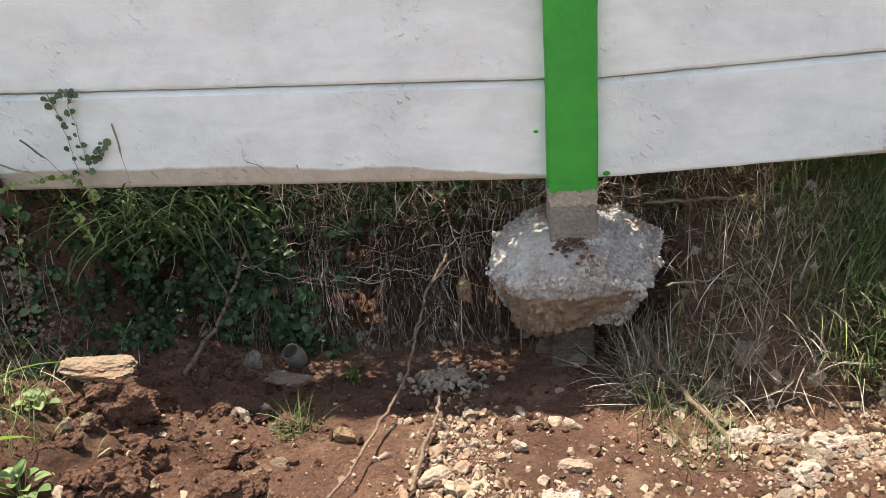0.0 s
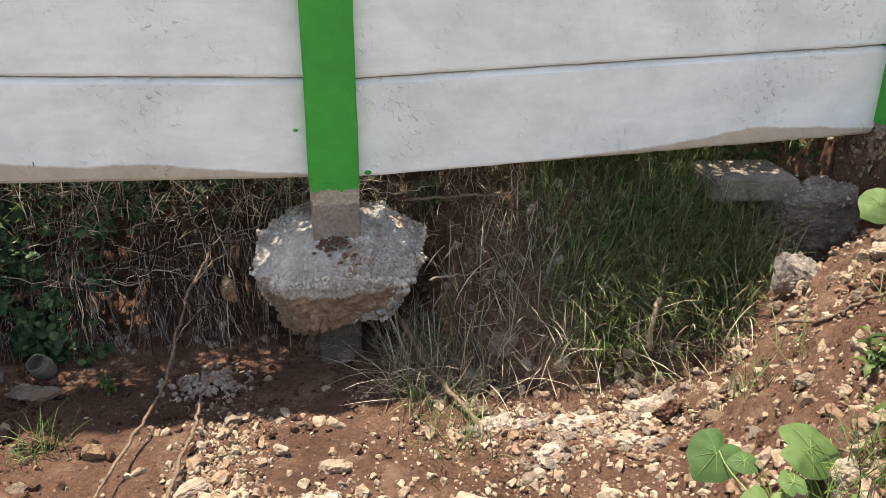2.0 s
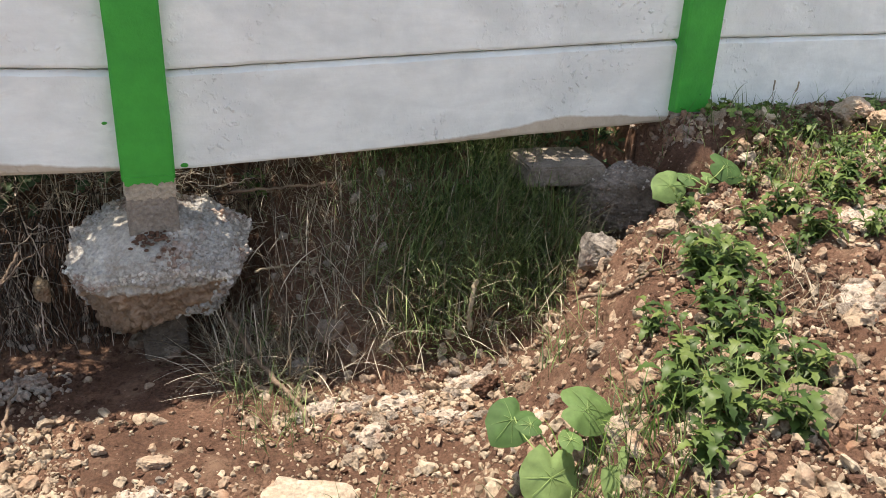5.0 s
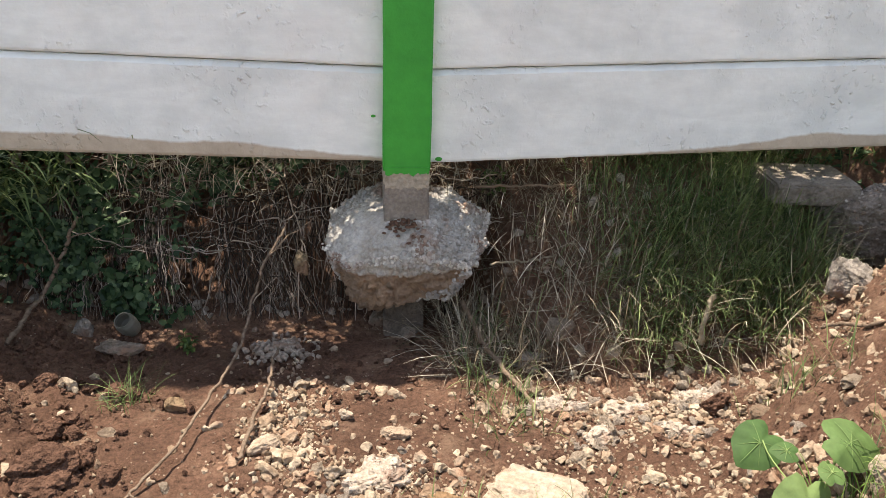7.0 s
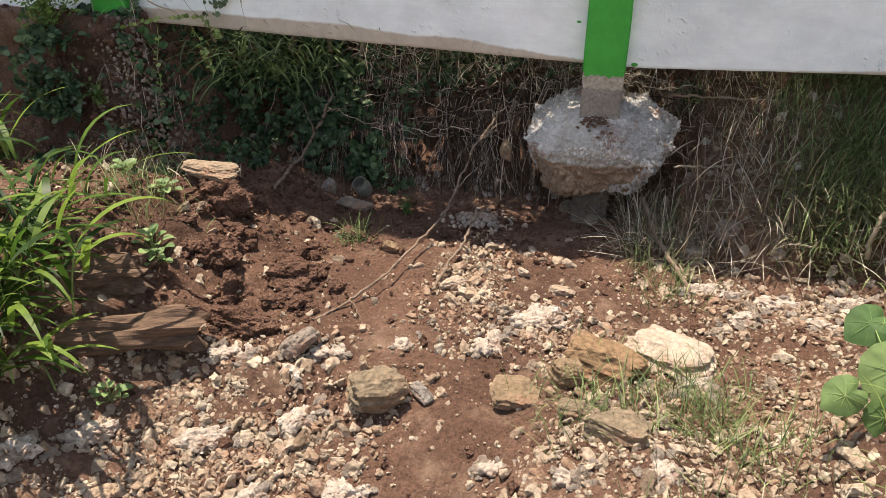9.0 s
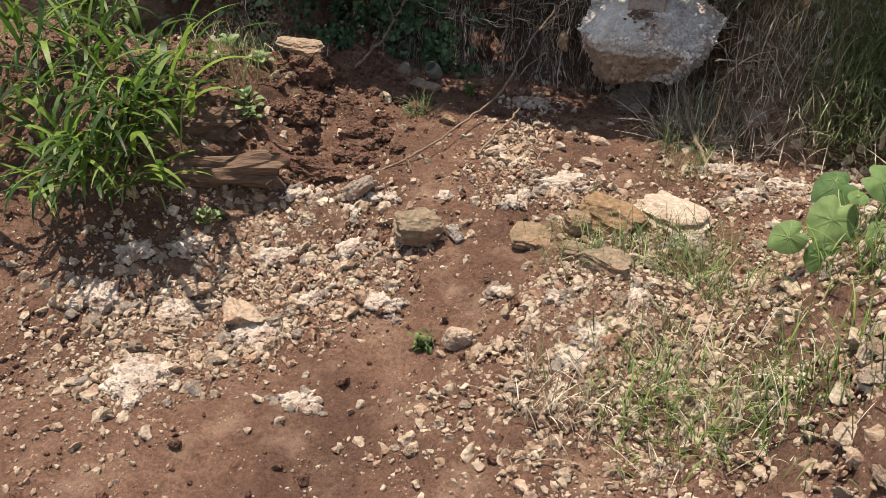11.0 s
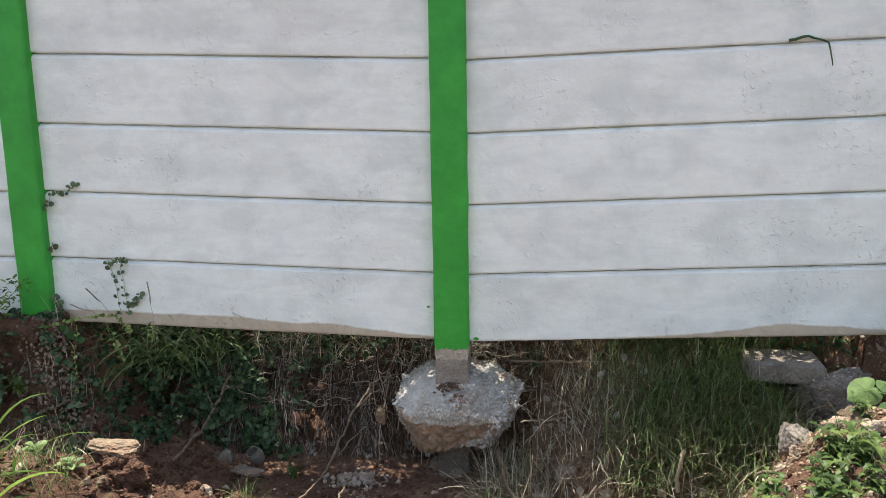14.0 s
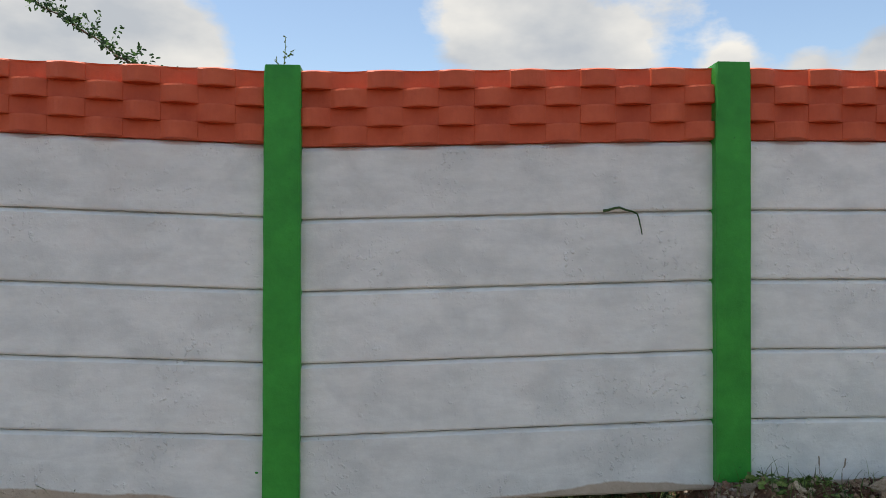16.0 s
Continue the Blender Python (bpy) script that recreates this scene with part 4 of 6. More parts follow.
boulder("ochre_rock", -0.532, -1.22, 0.098, 0.058, 0.062, 34, 201, OCHRE, "angular ochre rock with an orange weathered face", 14, 0.55, "rock", block=True)
boulder("grey_stone", -0.422, -1.18, 0.045, 0.02, 0.022, -40, 202, GREY_ROCK, "flat grey stone leaning beside the ochre rock", 20, 0.5, block=True)
boulder("ochre_rock", -0.149, -1.178, 0.072, 0.055, 0.024, 10, 203, OCHRE, "flat rust-stained stone half sunk in the soil", 10, 0.5, "rock", block=True)
boulder("ochre_rock", -0.021, -1.104, 0.048, 0.042, 0.045, 20, 204, OCHRE, "small ochre block beside the brown boulder", 8, 0.6, "rock", block=True)
boulder("brown_boulder", 0.095, -1.045, 0.125, 0.07, 0.062, -14, 205, OCHRE, "brown block of layered stone in the gully", 8, 0.3, "rock", block=True)
boulder("limestone_boulder", 0.265, -0.965, 0.135, 0.085, 0.048, -24, 276, LIME, "large pale limestone slab beside the brown block", 4, 0.25, "rock", block=True)
boulder("ochre_rock", 0.12, -1.363, 0.085, 0.05, 0.042, -8, 207, OCHRE, "ochre stone among the gravel and grass", 8, 0.5, "rock", block=True)
boulder("ochre_rock", 0.019, -1.261, 0.05, 0.028, 0.018, -5, 247, OCHRE, "flat ochre chip among the gravel", 5, 0.5, "rock", block=True)
boulder("speckled_rock", -0.819, -1.096, 0.062, 0.055, 0.048, 30, 208, GREY_ROCK, "dark speckled rubble lump lying on the soil", 0, 0.6, "rock", rough=0.4)
boulder("flat_stone", -1.387, -0.44, 0.115, 0.05, 0.030, -8, 209, BUFF, "long flat buff stone lying on a soil clod", 3, 0.5, "stone", block=True).location.z = 0.244
boulder("hanging_stone", -0.36, 0.115, 0.05, 0.045, 0.058, 20, 210, OCHRE, "ochre stone stuck in the bank among roots", 10, 0.0, "stone").location.z = 0.195
boulder("limestone_stone", -0.245, -1.631, 0.05, 0.042, 0.045, 15, 211, LIME, "rounded pale stone on the bare soil strip", 0, 0.4)
boulder("limestone_boulder", -0.969, -1.691, 0.10, 0.07, 0.05, -20, 213, LIME, "pale limestone lump in the gravel bed", 0, 0.5, "rock")
boulder("limestone_stone", -1.169, -1.621, 0.07, 0.05, 0.04, 50, 215, LIME, "pale limestone stone in the gravel bed", 0, 0.4)
boulder("limestone_stone", 0.84, -1.346, 0.034, 0.03, 0.03, 0, 216, LIME, "round pale stone on the slope of the heap", 0, 0.5)
boulder("limestone_boulder", 1.36, -0.42, 0.075, 0.08, 0.11, 30, 217, GREY_ROCK, "grey rock at the corner of the soil heap", 5, 0.2, "rock")
boulder("limestone_stone", 1.4, -0.68, 0.06, 0.045, 0.035, 10, 218, LIME, "pale stone on the edge of the heap", 0, 0.6)
boulder("limestone_stone", 1.46, -0.78, 0.065, 0.045, 0.035, 60, 219, LIME, "pale stone on the edge of the heap", 0, 0.6)
boulder("limestone_boulder", 2.49, -0.22, 0.085, 0.06, 0.05, 0, 220, LIME, "pale limestone lump near the foot of the wall", 0, 0.4, "rock")
boulder("limestone_boulder", 2.56, -0.33, 0.08, 0.06, 0.05, 40, 221, LIME, "pale limestone lump on top of the heap", 0, 0.4, "rock")
boulder("grey_stone", -1.095, 0.03, 0.05, 0.04, 0.05, 0, 222, GREY_ROCK, "grey stone at the foot of the bank", 0, 0.5)
boulder("grey_stone", -0.955, -0.06, 0.085, 0.055, 0.035, 12, 223, GREY_ROCK, "flat grey stone at the foot of the bank", 0, 0.5)
boulder("limestone_stone", 0.389, -0.262, 0.07, 0.05, 0.04, 15, 224, GREY_ROCK, "pale grey stone in the shade of the wall", 0, 0.4)
boulder("limestone_stone", 0.497, -0.232, 0.06, 0.05, 0.05, 65, 225, GREY_ROCK, "pale grey stone in the shade of the wall", 0, 0.4)
boulder("limestone_stone", -0.06, -0.656, 0.055, 0.04, 0.028, -15, 226, LIME, "flat pale stone on the sunlit soil", 0, 0.4)
boulder("limestone_stone", -0.418, -0.693, 0.055, 0.035, 0.03, 12, 227, LIME, "flat pale stone on the sunlit soil", 0, 0.5)
boulder("limestone_stone", -0.2, -0.548, 0.03, 0.024, 0.022, 12, 228, LIME, "small pale stone on the sunlit soil", 0, 0.5)
boulder("limestone_stone", -0.07, -0.201, 0.02, 0.016, 0.012, 12, 229, LIME, "small white stone in the shade of the wall", 0, 0.5)
boulder("dark_stone", -0.699, -0.48, 0.04, 0.032, 0.03, 12, 230, OCHRE, "small rust-brown stone on the soil", 0, 0.5)
boulder("dark_stone", 0.897, -0.578, 0.055, 0.04, 0.045, 12, 231, CLOD, "dark brown stone at the edge of the shade", 0, 0.4)
boulder("grey_stone", 0.009, -0.025, 0.035, 0.03, 0.035, 12, 232, GREY_ROCK, "grey stone against the foot of the hanging post", 0, 0.6)
boulder("grey_stone", -0.09, 0.075, 0.04, 0.035, 0.035, 12, 233, GREY_ROCK, "grey stone behind the hanging footing", 0, 0.6)

for k in range(16):
    x, y = 0.28 + 0.058 * k + rng.normal() * 0.02, -0.30 - 0.10 * rng.uniform()
    boulder("limestone_stone", x, y, 0.02 + 0.02 * rng.uniform(), 0.022, 0.016 + 0.012 * rng.uniform(), rng.uniform(0, 180), 260 + k, LIME, "pale stone at the edge of the wall's shade", 0, 0.4, base=ICO3)

CRUMBLE = [mesh_from("stone", rock_verts(3000 + q, ICO2, 0.45, 8, 0.35), ICO2[1], False) for q in range(8)]
for me in CRUMBLE:
    me.materials.append(CRUMBLY)


def outcrop_mesh(sx, sy, sz, seed):
    """A ragged, flat crust of limestone, lumpy and pitted all over."""
    v = ICO5[0]
    az = np.arctan2(v[:, 1], v[:, 0])
    flat = np.hypot(v[:, 0], v[:, 1])
    ragged = 1 + 0.75 * fbm(np.stack([np.cos(az) * 1.9 + seed, np.sin(az) * 1.9, az * 0], 1), 4, 0.6)
    p = np.stack([v[:, 0] * sx * ragged, v[:, 1] * sy * ragged, np.sign(v[:, 2]) * np.abs(v[:, 2]) ** 0.8 * sz], 1)
    n1 = fbm(p * 38 + seed, 3)
    n2 = np.abs(fbm(p * 75 + seed * 2, 2))
    pit = step(0.60, 0.72, vnoise(p * 85 + seed * 5))
    p += v * (0.016 * n1 + 0.010 * n2 - 0.009 * pit)[:, None] * np.array([1, 1, 1.0])
    p[:, 2] -= 0.5 * sz * step(0.1, 0.5, fbm(p * 22 + seed, 2)) * flat
    return mesh_from("crust", p, ICO5[1], False)


ICO5 = ico(5)


def g0(x, y, lx, ly, turn):
    ca, sa = math.cos(radians(turn)), math.sin(radians(turn))
    return ground_z(x + lx * ca - ly * sa, y + lx * sa + ly * ca)


for x, y, sx, sy, sz, turn, seed in (
    (0.636, -0.538, 0.17, 0.055, 0.035, 6, 1), (0.414, -0.539, 0.11, 0.045, 0.03, -8, 2), (0.868, -0.509, 0.12, 0.05, 0.035, 12, 3), (-0.118, -0.811, 0.12, 0.07, 0.03, 20, 4),
    (-0.264, -0.956, 0.085, 0.05, 0.025, 50, 5), (-0.725, -1.087, 0.075, 0.04, 0.022, 0, 6), (-0.823, -1.166, 0.06, 0.028, 0.018, -40, 7), (-0.51, -1.004, 0.06, 0.035, 0.02, 30, 8),
    (-1.038, -1.121, 0.11, 0.05, 0.025, 20, 9), (-1.459, -1.581, 0.1, 0.07, 0.03, 0, 10), (-1.299, -1.461, 0.09, 0.05, 0.03, 40, 11), (0.16, -1.651, 0.07, 0.055, 0.03, 0, 12), (0.229, -1.483, 0.07, 0.04, 0.03, 60, 13),
    (0.12, -1.731, 0.07, 0.05, 0.03, 20, 14), (0.02, -1.501, 0.05, 0.04, 0.025, 0, 15), (0.752, -0.674, 0.08, 0.04, 0.03, -20, 16), (0.501, -0.694, 0.07, 0.04, 0.025, 30, 17), (0.321, -1.093, 0.07, 0.05, 0.03, 10, 18),
    (-0.18, -1.421, 0.05, 0.03, 0.02, 10, 19), (-0.619, -1.951, 0.09, 0.05, 0.025, 10, 20), (-0.799, -1.551, 0.06, 0.04, 0.03, 70, 21), (0.868, -0.965, 0.07, 0.05, 0.03, 10, 22), (1.6, -1.2, 0.1, 0.07, 0.04, 10, 23), (1.5, -1.5, 0.09, 0.06, 0.04, 50, 24), (1.9, -0.9, 0.1, 0.07, 0.04, 20, 25),
    (-1.099, -2.031, 0.15, 0.10, 0.065, 20, 26), (-1.439, -1.801, 0.12, 0.08, 0.05, 0, 27), (-0.899, -1.721, 0.12, 0.07, 0.04, 30, 28), (-1.199, -1.721, 0.1, 0.07, 0.035, 0, 29), (-0.55, -1.501, 0.08, 0.05, 0.025, 0, 30), (-0.999, -1.401, 0.1, 0.06, 0.03, 10, 31), (-0.748, -1.304, 0.08, 0.05, 0.03, 40, 32),
):
    r3 = np.random.RandomState(300 + seed)
    patch = empty("limestone_outcrop", pose(x, y, ground_z(x, y), 0, 0, turn))
    tagged(patch, "flat crumbling patch of white limestone in the soil", "rock", "crumbling limestone patches")
    obj("crust", outcrop_mesh(sx * 0.72, sy * 0.8, sz * 0.55, seed), CRUMBLY, patch)
    for q in range(11):
        a, w = r3.uniform(0, 6.283), r3.uniform(0.6, 1.25)
        s3 = min(0.022, sz * 0.5) * r3.uniform(0.45, 1.2)
        lx, ly = w * math.cos(a) * sx, w * math.sin(a) * sy
        mm = pose(lx, ly, s3 * 0.3 + (g0(x, y, lx, ly, turn) - ground_z(x, y)), r3.uniform(-25, 25), r3.uniform(-25, 25), r3.uniform(0, 360)) @ Matrix.Diagonal((s3 * 1.3, s3 * 1.1, s3 * 0.9, 1))
        obj("stone", CRUMBLE[q % 8], None, patch, mm)

for k in range(64):
    if k < 46:
        x, y = rng.uniform(-1.6, -0.75), rng.uniform(-0.98, -0.3)
    else:
        x, y = rng.uniform(1.2, 2.2), rng.uniform(-1.3, -0.5)
    s = rng.uniform(0.012, 0.034)
    boulder("soil_clod", x, y, s * 1.2, s, s * 0.75, rng.uniform(0, 180), 400 + k, CLOD, "crumbly lump of dark reddish soil", 0, 0.3, "soil clod", ICO3, "soil clods", 0.8, 1)
boulder("soil_clod", -1.33, -0.49, 0.085, 0.065, 0.075, 20, 450, CLOD, "large dark crumbly soil clod under the flat stone", 0, 0.35, "soil clod", ICO4, "soil clods", 1.3, 1)
boulder("soil_clod", -1.41, -0.46, 0.10, 0.065, 0.06, 70, 453, CLOD, "dark crumbly soil clod under the flat stone", 0, 0.45, "soil clod", ICO4, "soil clods", 1.3, 1)
boulder("soil_clod", -1.221, -0.764, 0.07, 0.055, 0.05, 30, 454, CLOD, "dark crumbly soil clod on the gully floor", 0, 0.4, "soil clod", ICO4, "soil clods", 1.3, 1)
boulder("soil_clod", -1.113, -0.888, 0.065, 0.05, 0.045, 110, 455, CLOD, "dark crumbly soil clod on the gully floor", 0, 0.4, "soil clod", ICO4, "soil clods", 1.3, 1)
boulder("soil_clod", -0.97, -0.75, 0.08, 0.06, 0.05, 20, 451, CLOD, "large dark soil clod on the gully floor", 0, 0.4, "soil clod", ICO4, "soil clods", 0.9, 1)
boulder("soil_clod", -1.057, -1.004, 0.11, 0.05, 0.045, 0, 452, CLOD, "long dark soil clod beside the broken log", 0, 0.4, "soil clod", ICO4, "soil clods", 0.9, 1)

# grey rubble heap in the shade
n = 240
px2, py2 = rng.normal(-0.424, 0.06, n), rng.normal(-0.129, 0.06, n)
m = rots(rng, n)
size = rng.uniform(0.005, 0.014, n)
m[:, :3, :3] *= size[:, None, None]
m[:, :3, 3] = on_ground(px2, py2, 0.0) + np.stack([0 * size, 0 * size, size * 0.4 + 0.02 * np.exp(-((px2 - (-0.424)) ** 2 + (py2 - (-0.129)) ** 2) / 0.006)], 1)
GREY_STUFF = limestone_material("grey_rubble", (0.46, 0.40, 0.34), (0.27, 0.225, 0.18), (0.30, 0.23, 0.18), True)
tagged(obj("rubble_heap", mesh_from("rubble_heap", *repeat(rock_verts(71, ICO1, 0.3), ICO1[1], m), smooth=False), GREY_STUFF), "small heap of grey crumbled concrete", "rubble", kind="stuff")

# rubble washed out below the far post
n = 520
qx, qy = rng.normal(-1.80, 0.09, n), rng.normal(-0.17, 0.06, n)
m = rots(rng, n)
size = rng.uniform(0.004, 0.013, n)
m[:, :3, :3] *= size[:, None, None]
m[:, :3, 3] = on_ground(qx, qy)
STAINED_STUFF = limestone_material("soil_stained_rubble", (0.32, 0.27, 0.225), (0.15, 0.115, 0.09), (0.20, 0.13, 0.09), True)
tagged(obj("rubble", mesh_from("rubble", *repeat(rock_verts(72, ICO1, 0.3), ICO1[1], m), smooth=False), STAINED_STUFF), "soil-stained concrete rubble in the bank below a post", "rubble", kind="stuff")

# stones and crumbs in the soil below the near post
n = 240
qx, qy = rng.normal(1.80, 0.07, n), rng.normal(-0.17, 0.10, n)
m = rots(rng, n)
size = rng.uniform(0.005, 0.02, n)
m[:, :3, :3] *= size[:, None, None]
m[:, :3, 3] = on_ground(qx, qy)
tagged(obj("rubble", mesh_from("post_rubble", *repeat(rock_verts(74, ICO1, 0.3), ICO1[1], m), smooth=False), STAINED_STUFF), "soil-stained stones in the bank below a green post", "rubble", kind="stuff")

# stones held in the bank face
n = 160
bx = rng.uniform(-1.6, 1.2, n)
by = rng.uniform(0.16, 0.34, n) - 0.5 * step(0.15, 0.5, bx) * rng.uniform(0.4, 1.0, n)
m = rots(rng, n)
size = rng.uniform(0.009, 0.026, n)
m[:, :3, :3] *= size[:, None, None]
m[:, :3, 3] = on_ground(bx, by)
tagged(obj("bank_stones", mesh_from("bank_stones", *repeat(rock_verts(73, ICO1, 0.3), ICO1[1], m), smooth=False), GREY_STUFF), "small pale stones stuck in the soil bank", "stones", kind="stuff")

# concrete slab lying below the wall
bm = bmesh.new()
bmesh.ops.create_cube(bm, size=1.0)
bmesh.ops.scale(bm, vec=(0.31, 0.24, 0.075), verts=bm.verts)
bmesh.ops.bevel(bm, geom=list(bm.edges), offset=0.008, segments=2, affect="EDGES")
bmesh.ops.subdivide_edges(bm, edges=list(bm.edges), cuts=3, use_grid_fill=True)
for v in bm.verts:
    v.co += v.co.normalized() * noise.noise(v.co * 17) * 0.008
slab_me = bpy.data.meshes.new("concrete_slab")
bm.to_mesh(slab_me)
bm.free()
slab = obj("concrete_slab", slab_me, SLAB, None, pose(1.425, 0.075, 0.49, 2, 1, -3))
tagged(slab, "broken grey concrete slab lying on the bank below the wall", "slab")

# half-buried jar
bm = bmesh.new()
prof = [(0.036, -0.03), (0.042, 0.0), (0.042, 0.035), (0.036, 0.05), (0.036, 0.056), (0.032, 0.056), (0.032, 0.05), (0.038, 0.034), (0.038, 0.002), (0.02, -0.02)]
rings = [[bm.verts.new((r * math.cos(a * math.pi / 12), r * math.sin(a * math.pi / 12), z)) for a in range(24)] for r, z in prof]
for a, b2 in zip(rings, rings[1:]):
    for k in range(24):
        bm.faces.new((a[k], a[(k + 1) % 24], b2[(k + 1) % 24], b2[k]))
bm.faces.new(rings[0][::-1])
bm.faces.new(rings[-1])
bmesh.ops.recalc_face_normals(bm, faces=bm.faces)
jar_me = bpy.data.meshes.new("plastic_cup")
bm.to_mesh(jar_me)
bm.free()
jar = obj("plastic_cup", jar_me, GLASSY, None, pose(-0.955, 0.05, ground_z(-0.955, 0.05) + 0.03, 24, -28, 20) @ Matrix.Scale(0.85, 4))
tagged(jar, "clouded dusty plastic cup half buried in soil", "cup")


# ---- wood ----
def stick(name, pts, r0, r1, label, seed, material=STICK, sides=7, k=26, amp=0.0022, forks=()):
    """A twig along a few corner points, with side twigs."""
    r = np.random.RandomState(seed)
    line = []
    for a, b in zip(pts, pts[1:]):
        line.append(wander(r, a, b, k, amp)[:-1])
    line.append(np.array([pts[-1]]))
    line = np.concatenate(line)
    rad = np.linspace(r0, r1, len(line)) * (1 + 0.12 * r.normal(size=len(line)))
    pairs = [tubes(line[None], rad[None], sides)]
    for u, end, rr in forks:
        p = line[int(u * (len(line) - 1))]
        fl = wander(r, p, end, k, amp)
        pairs.append(tubes(fl[None], np.linspace(rr, rr * 0.35, k)[None], sides))
    ob = obj(name, mesh_from(name, *join(*pairs)), material)
    return tagged(ob, label, "stick")


g = ground_z
stick("stick", [(-0.82, -0.97, 0.004), (-0.641, -0.692, 0.048), (-0.54, -0.3, 0.07), (-0.50, -0.02, 0.17), (-0.41, 0.12, 0.33)], 0.0045, 0.005, "long thin bare stick leaning from the gully floor onto the bank", 1, forks=((0.12, (-0.663, -0.954, 0.011), 0.003), (0.85, (-0.3, 0.16, 0.36), 0.004)))
stick("stick", [(-0.486, -0.75, 0.028), (-0.437, -0.5, 0.048), (-0.422, -0.221, 0.054)], 0.006, 0.004, "short dark stick lying on the sunlit soil", 2)
stick("stick", [(0.2, -0.03, 0.10), (0.28, -0.334, 0.042), (0.346, -0.529, 0.018), (0.36, -0.675, 0.004)], 0.009, 0.006, "bent brown stick under the hanging footing", 3)
stick("dead_branch", [(-1.28, -0.15, 0.05), (-1.225, 0.06, 0.115), (-1.15, 0.12, 0.25), (-1.098, 0.14, 0.37)], 0.0085, 0.005, "grey dead branch leaning against the bank", 4, forks=((0.55, (-1.24, 0.14, 0.33), 0.004), (0.8, (-1.02, 0.16, 0.33), 0.003)))
stick("stick", [(0.93, -0.36, 0.10), (0.95, -0.345, 0.27)], 0.0085, 0.008, "pale broken stick standing in the grass", 5, STRAW)
stick("stick", [(0.30, 0.02, 0.22), (0.419, -0.004, 0.238), (0.519, -0.024, 0.274)], 0.004, 0.003, "thin dry stick in the bank grass", 6, STRAW)
stick("stick", [(0.25, 0.16, 0.46), (0.55, 0.14, 0.47), (0.8, 0.12, 0.48)], 0.0055, 0.004, "dry stick lying across the bank below the wall", 7)
stick("stick", [(1.15, -0.62, 0.30), (1.2, -0.8, 0.42), (1.25, -0.92, 0.54)], 0.006, 0.004, "grey dry stick on the slope of the heap", 8)


def log_mesh(length, seed):
    """A split log with torn, layered ends along x."""
    r = np.random.RandomState(seed)
    k, sides = 40, 28
    v = []
    for i in range(k + 1):
        u = i / k
        for s in range(sides):
            a = 2 * math.pi * s / sides
            tear = (0.03 * math.sin(3 * a + 1) + 0.012 * r.normal()) * max(0, (u - 0.93) / 0.07)
            rad = 0.052 * (1 + 0.06 * math.sin(2 * a + 2 * u) + 0.50 * noise.noise(Vector((u * 3, math.cos(a) * 2, math.sin(a) * 2 + seed))) + 0.16 * noise.noise(Vector((u * 1.5, math.cos(a) * 9, math.sin(a) * 9))))
            rad *= 0.8 + 0.27 * u
            v.append((u * length + tear, rad * 1.15 * math.cos(a), rad * 1.1 * math.sin(a)))
    f = [(i * sides + s, i * sides + (s + 1) % sides, (i + 1) * sides + (s + 1) % sides, (i + 1) * sides + s) for i in range(k) for s in range(sides)]
    a0 = len(v)
    v.append((0.01, 0, 0))
    v.append((length - 0.02, 0, 0))
    f += [(a0, (s + 1) % sides, s, s) for s in range(sides)]
    f += [(a0 + 1, k * sides + s, k * sides + (s + 1) % sides, k * sides + (s + 1) % sides) for s in range(sides)]
    bm2 = bmesh.new()
    bv = [bm2.verts.new(p) for p in v]
    for q in f:
        c = list(dict.fromkeys(q))
        bm2.faces.new([bv[j] for j in c])
    me = bpy.data.meshes.new("broken_log")
    bm2.to_mesh(me)
    bm2.free()
    return me


log = obj("broken_log", log_mesh(0.40, 4), LOG, None, pose(-1.50, -1.25, g(-1.29, -1.163) + 0.05, 0, -1, 16))
tagged(log, "weathered broken log with torn end under tall grass", "log")
log2 = obj("broken_log", log_mesh(0.34, 9), LOG, None, pose(-1.686, -1.086, g(-1.416, -1.046) + 0.01, 5, -3, 12))
tagged(log2, "smaller piece of weathered wood behind the broken log", "log")


# ---- bank cover: roots, creepers, grass ----
rr = np.random.RandomState(21)
paths, rads = [], []


knots = rr.uniform(-1.25, -0.02, 17)


def bank_y(z):
    return 0.20 + 0.32 * np.clip((z + 0.08) / 0.68, 0, 1) ** 1.6


for k in range(1000):
    x = rr.uniform(-1.5, 0.02) if k < 900 else rr.uniform(0.1, 0.4)
    if k < 900:
        x = knots[int(rr.uniform() * len(knots))] + rr.normal() * 0.022 if rr.uniform() < 0.72 else x
    if rr.uniform() > (1.0 if -1.05 < x < -0.15 else 0.55):
        continue
    off = rr.uniform(0.0, 0.09)
    z0 = rr.uniform(0.12, 0.56)
    z1 = max(-0.12, z0 - rr.uniform(0.12, 0.5))
    zz = np.linspace(z0, z1, 14)
    p = wander(rr, (x, 0, 0), (x + rr.normal() * 0.10, 0, 0), 14, 0.006)
    p[:, 1] += bank_y(zz) - off * np.linspace(0.4, 1.0, 14) - 0.012
    p[:, 2] += zz
    paths.append(p)
    rads.append(np.linspace(1, 0.5, 14) * rr.choice([0.0010, 0.0017, 0.0032], p=[0.55, 0.33, 0.12]))
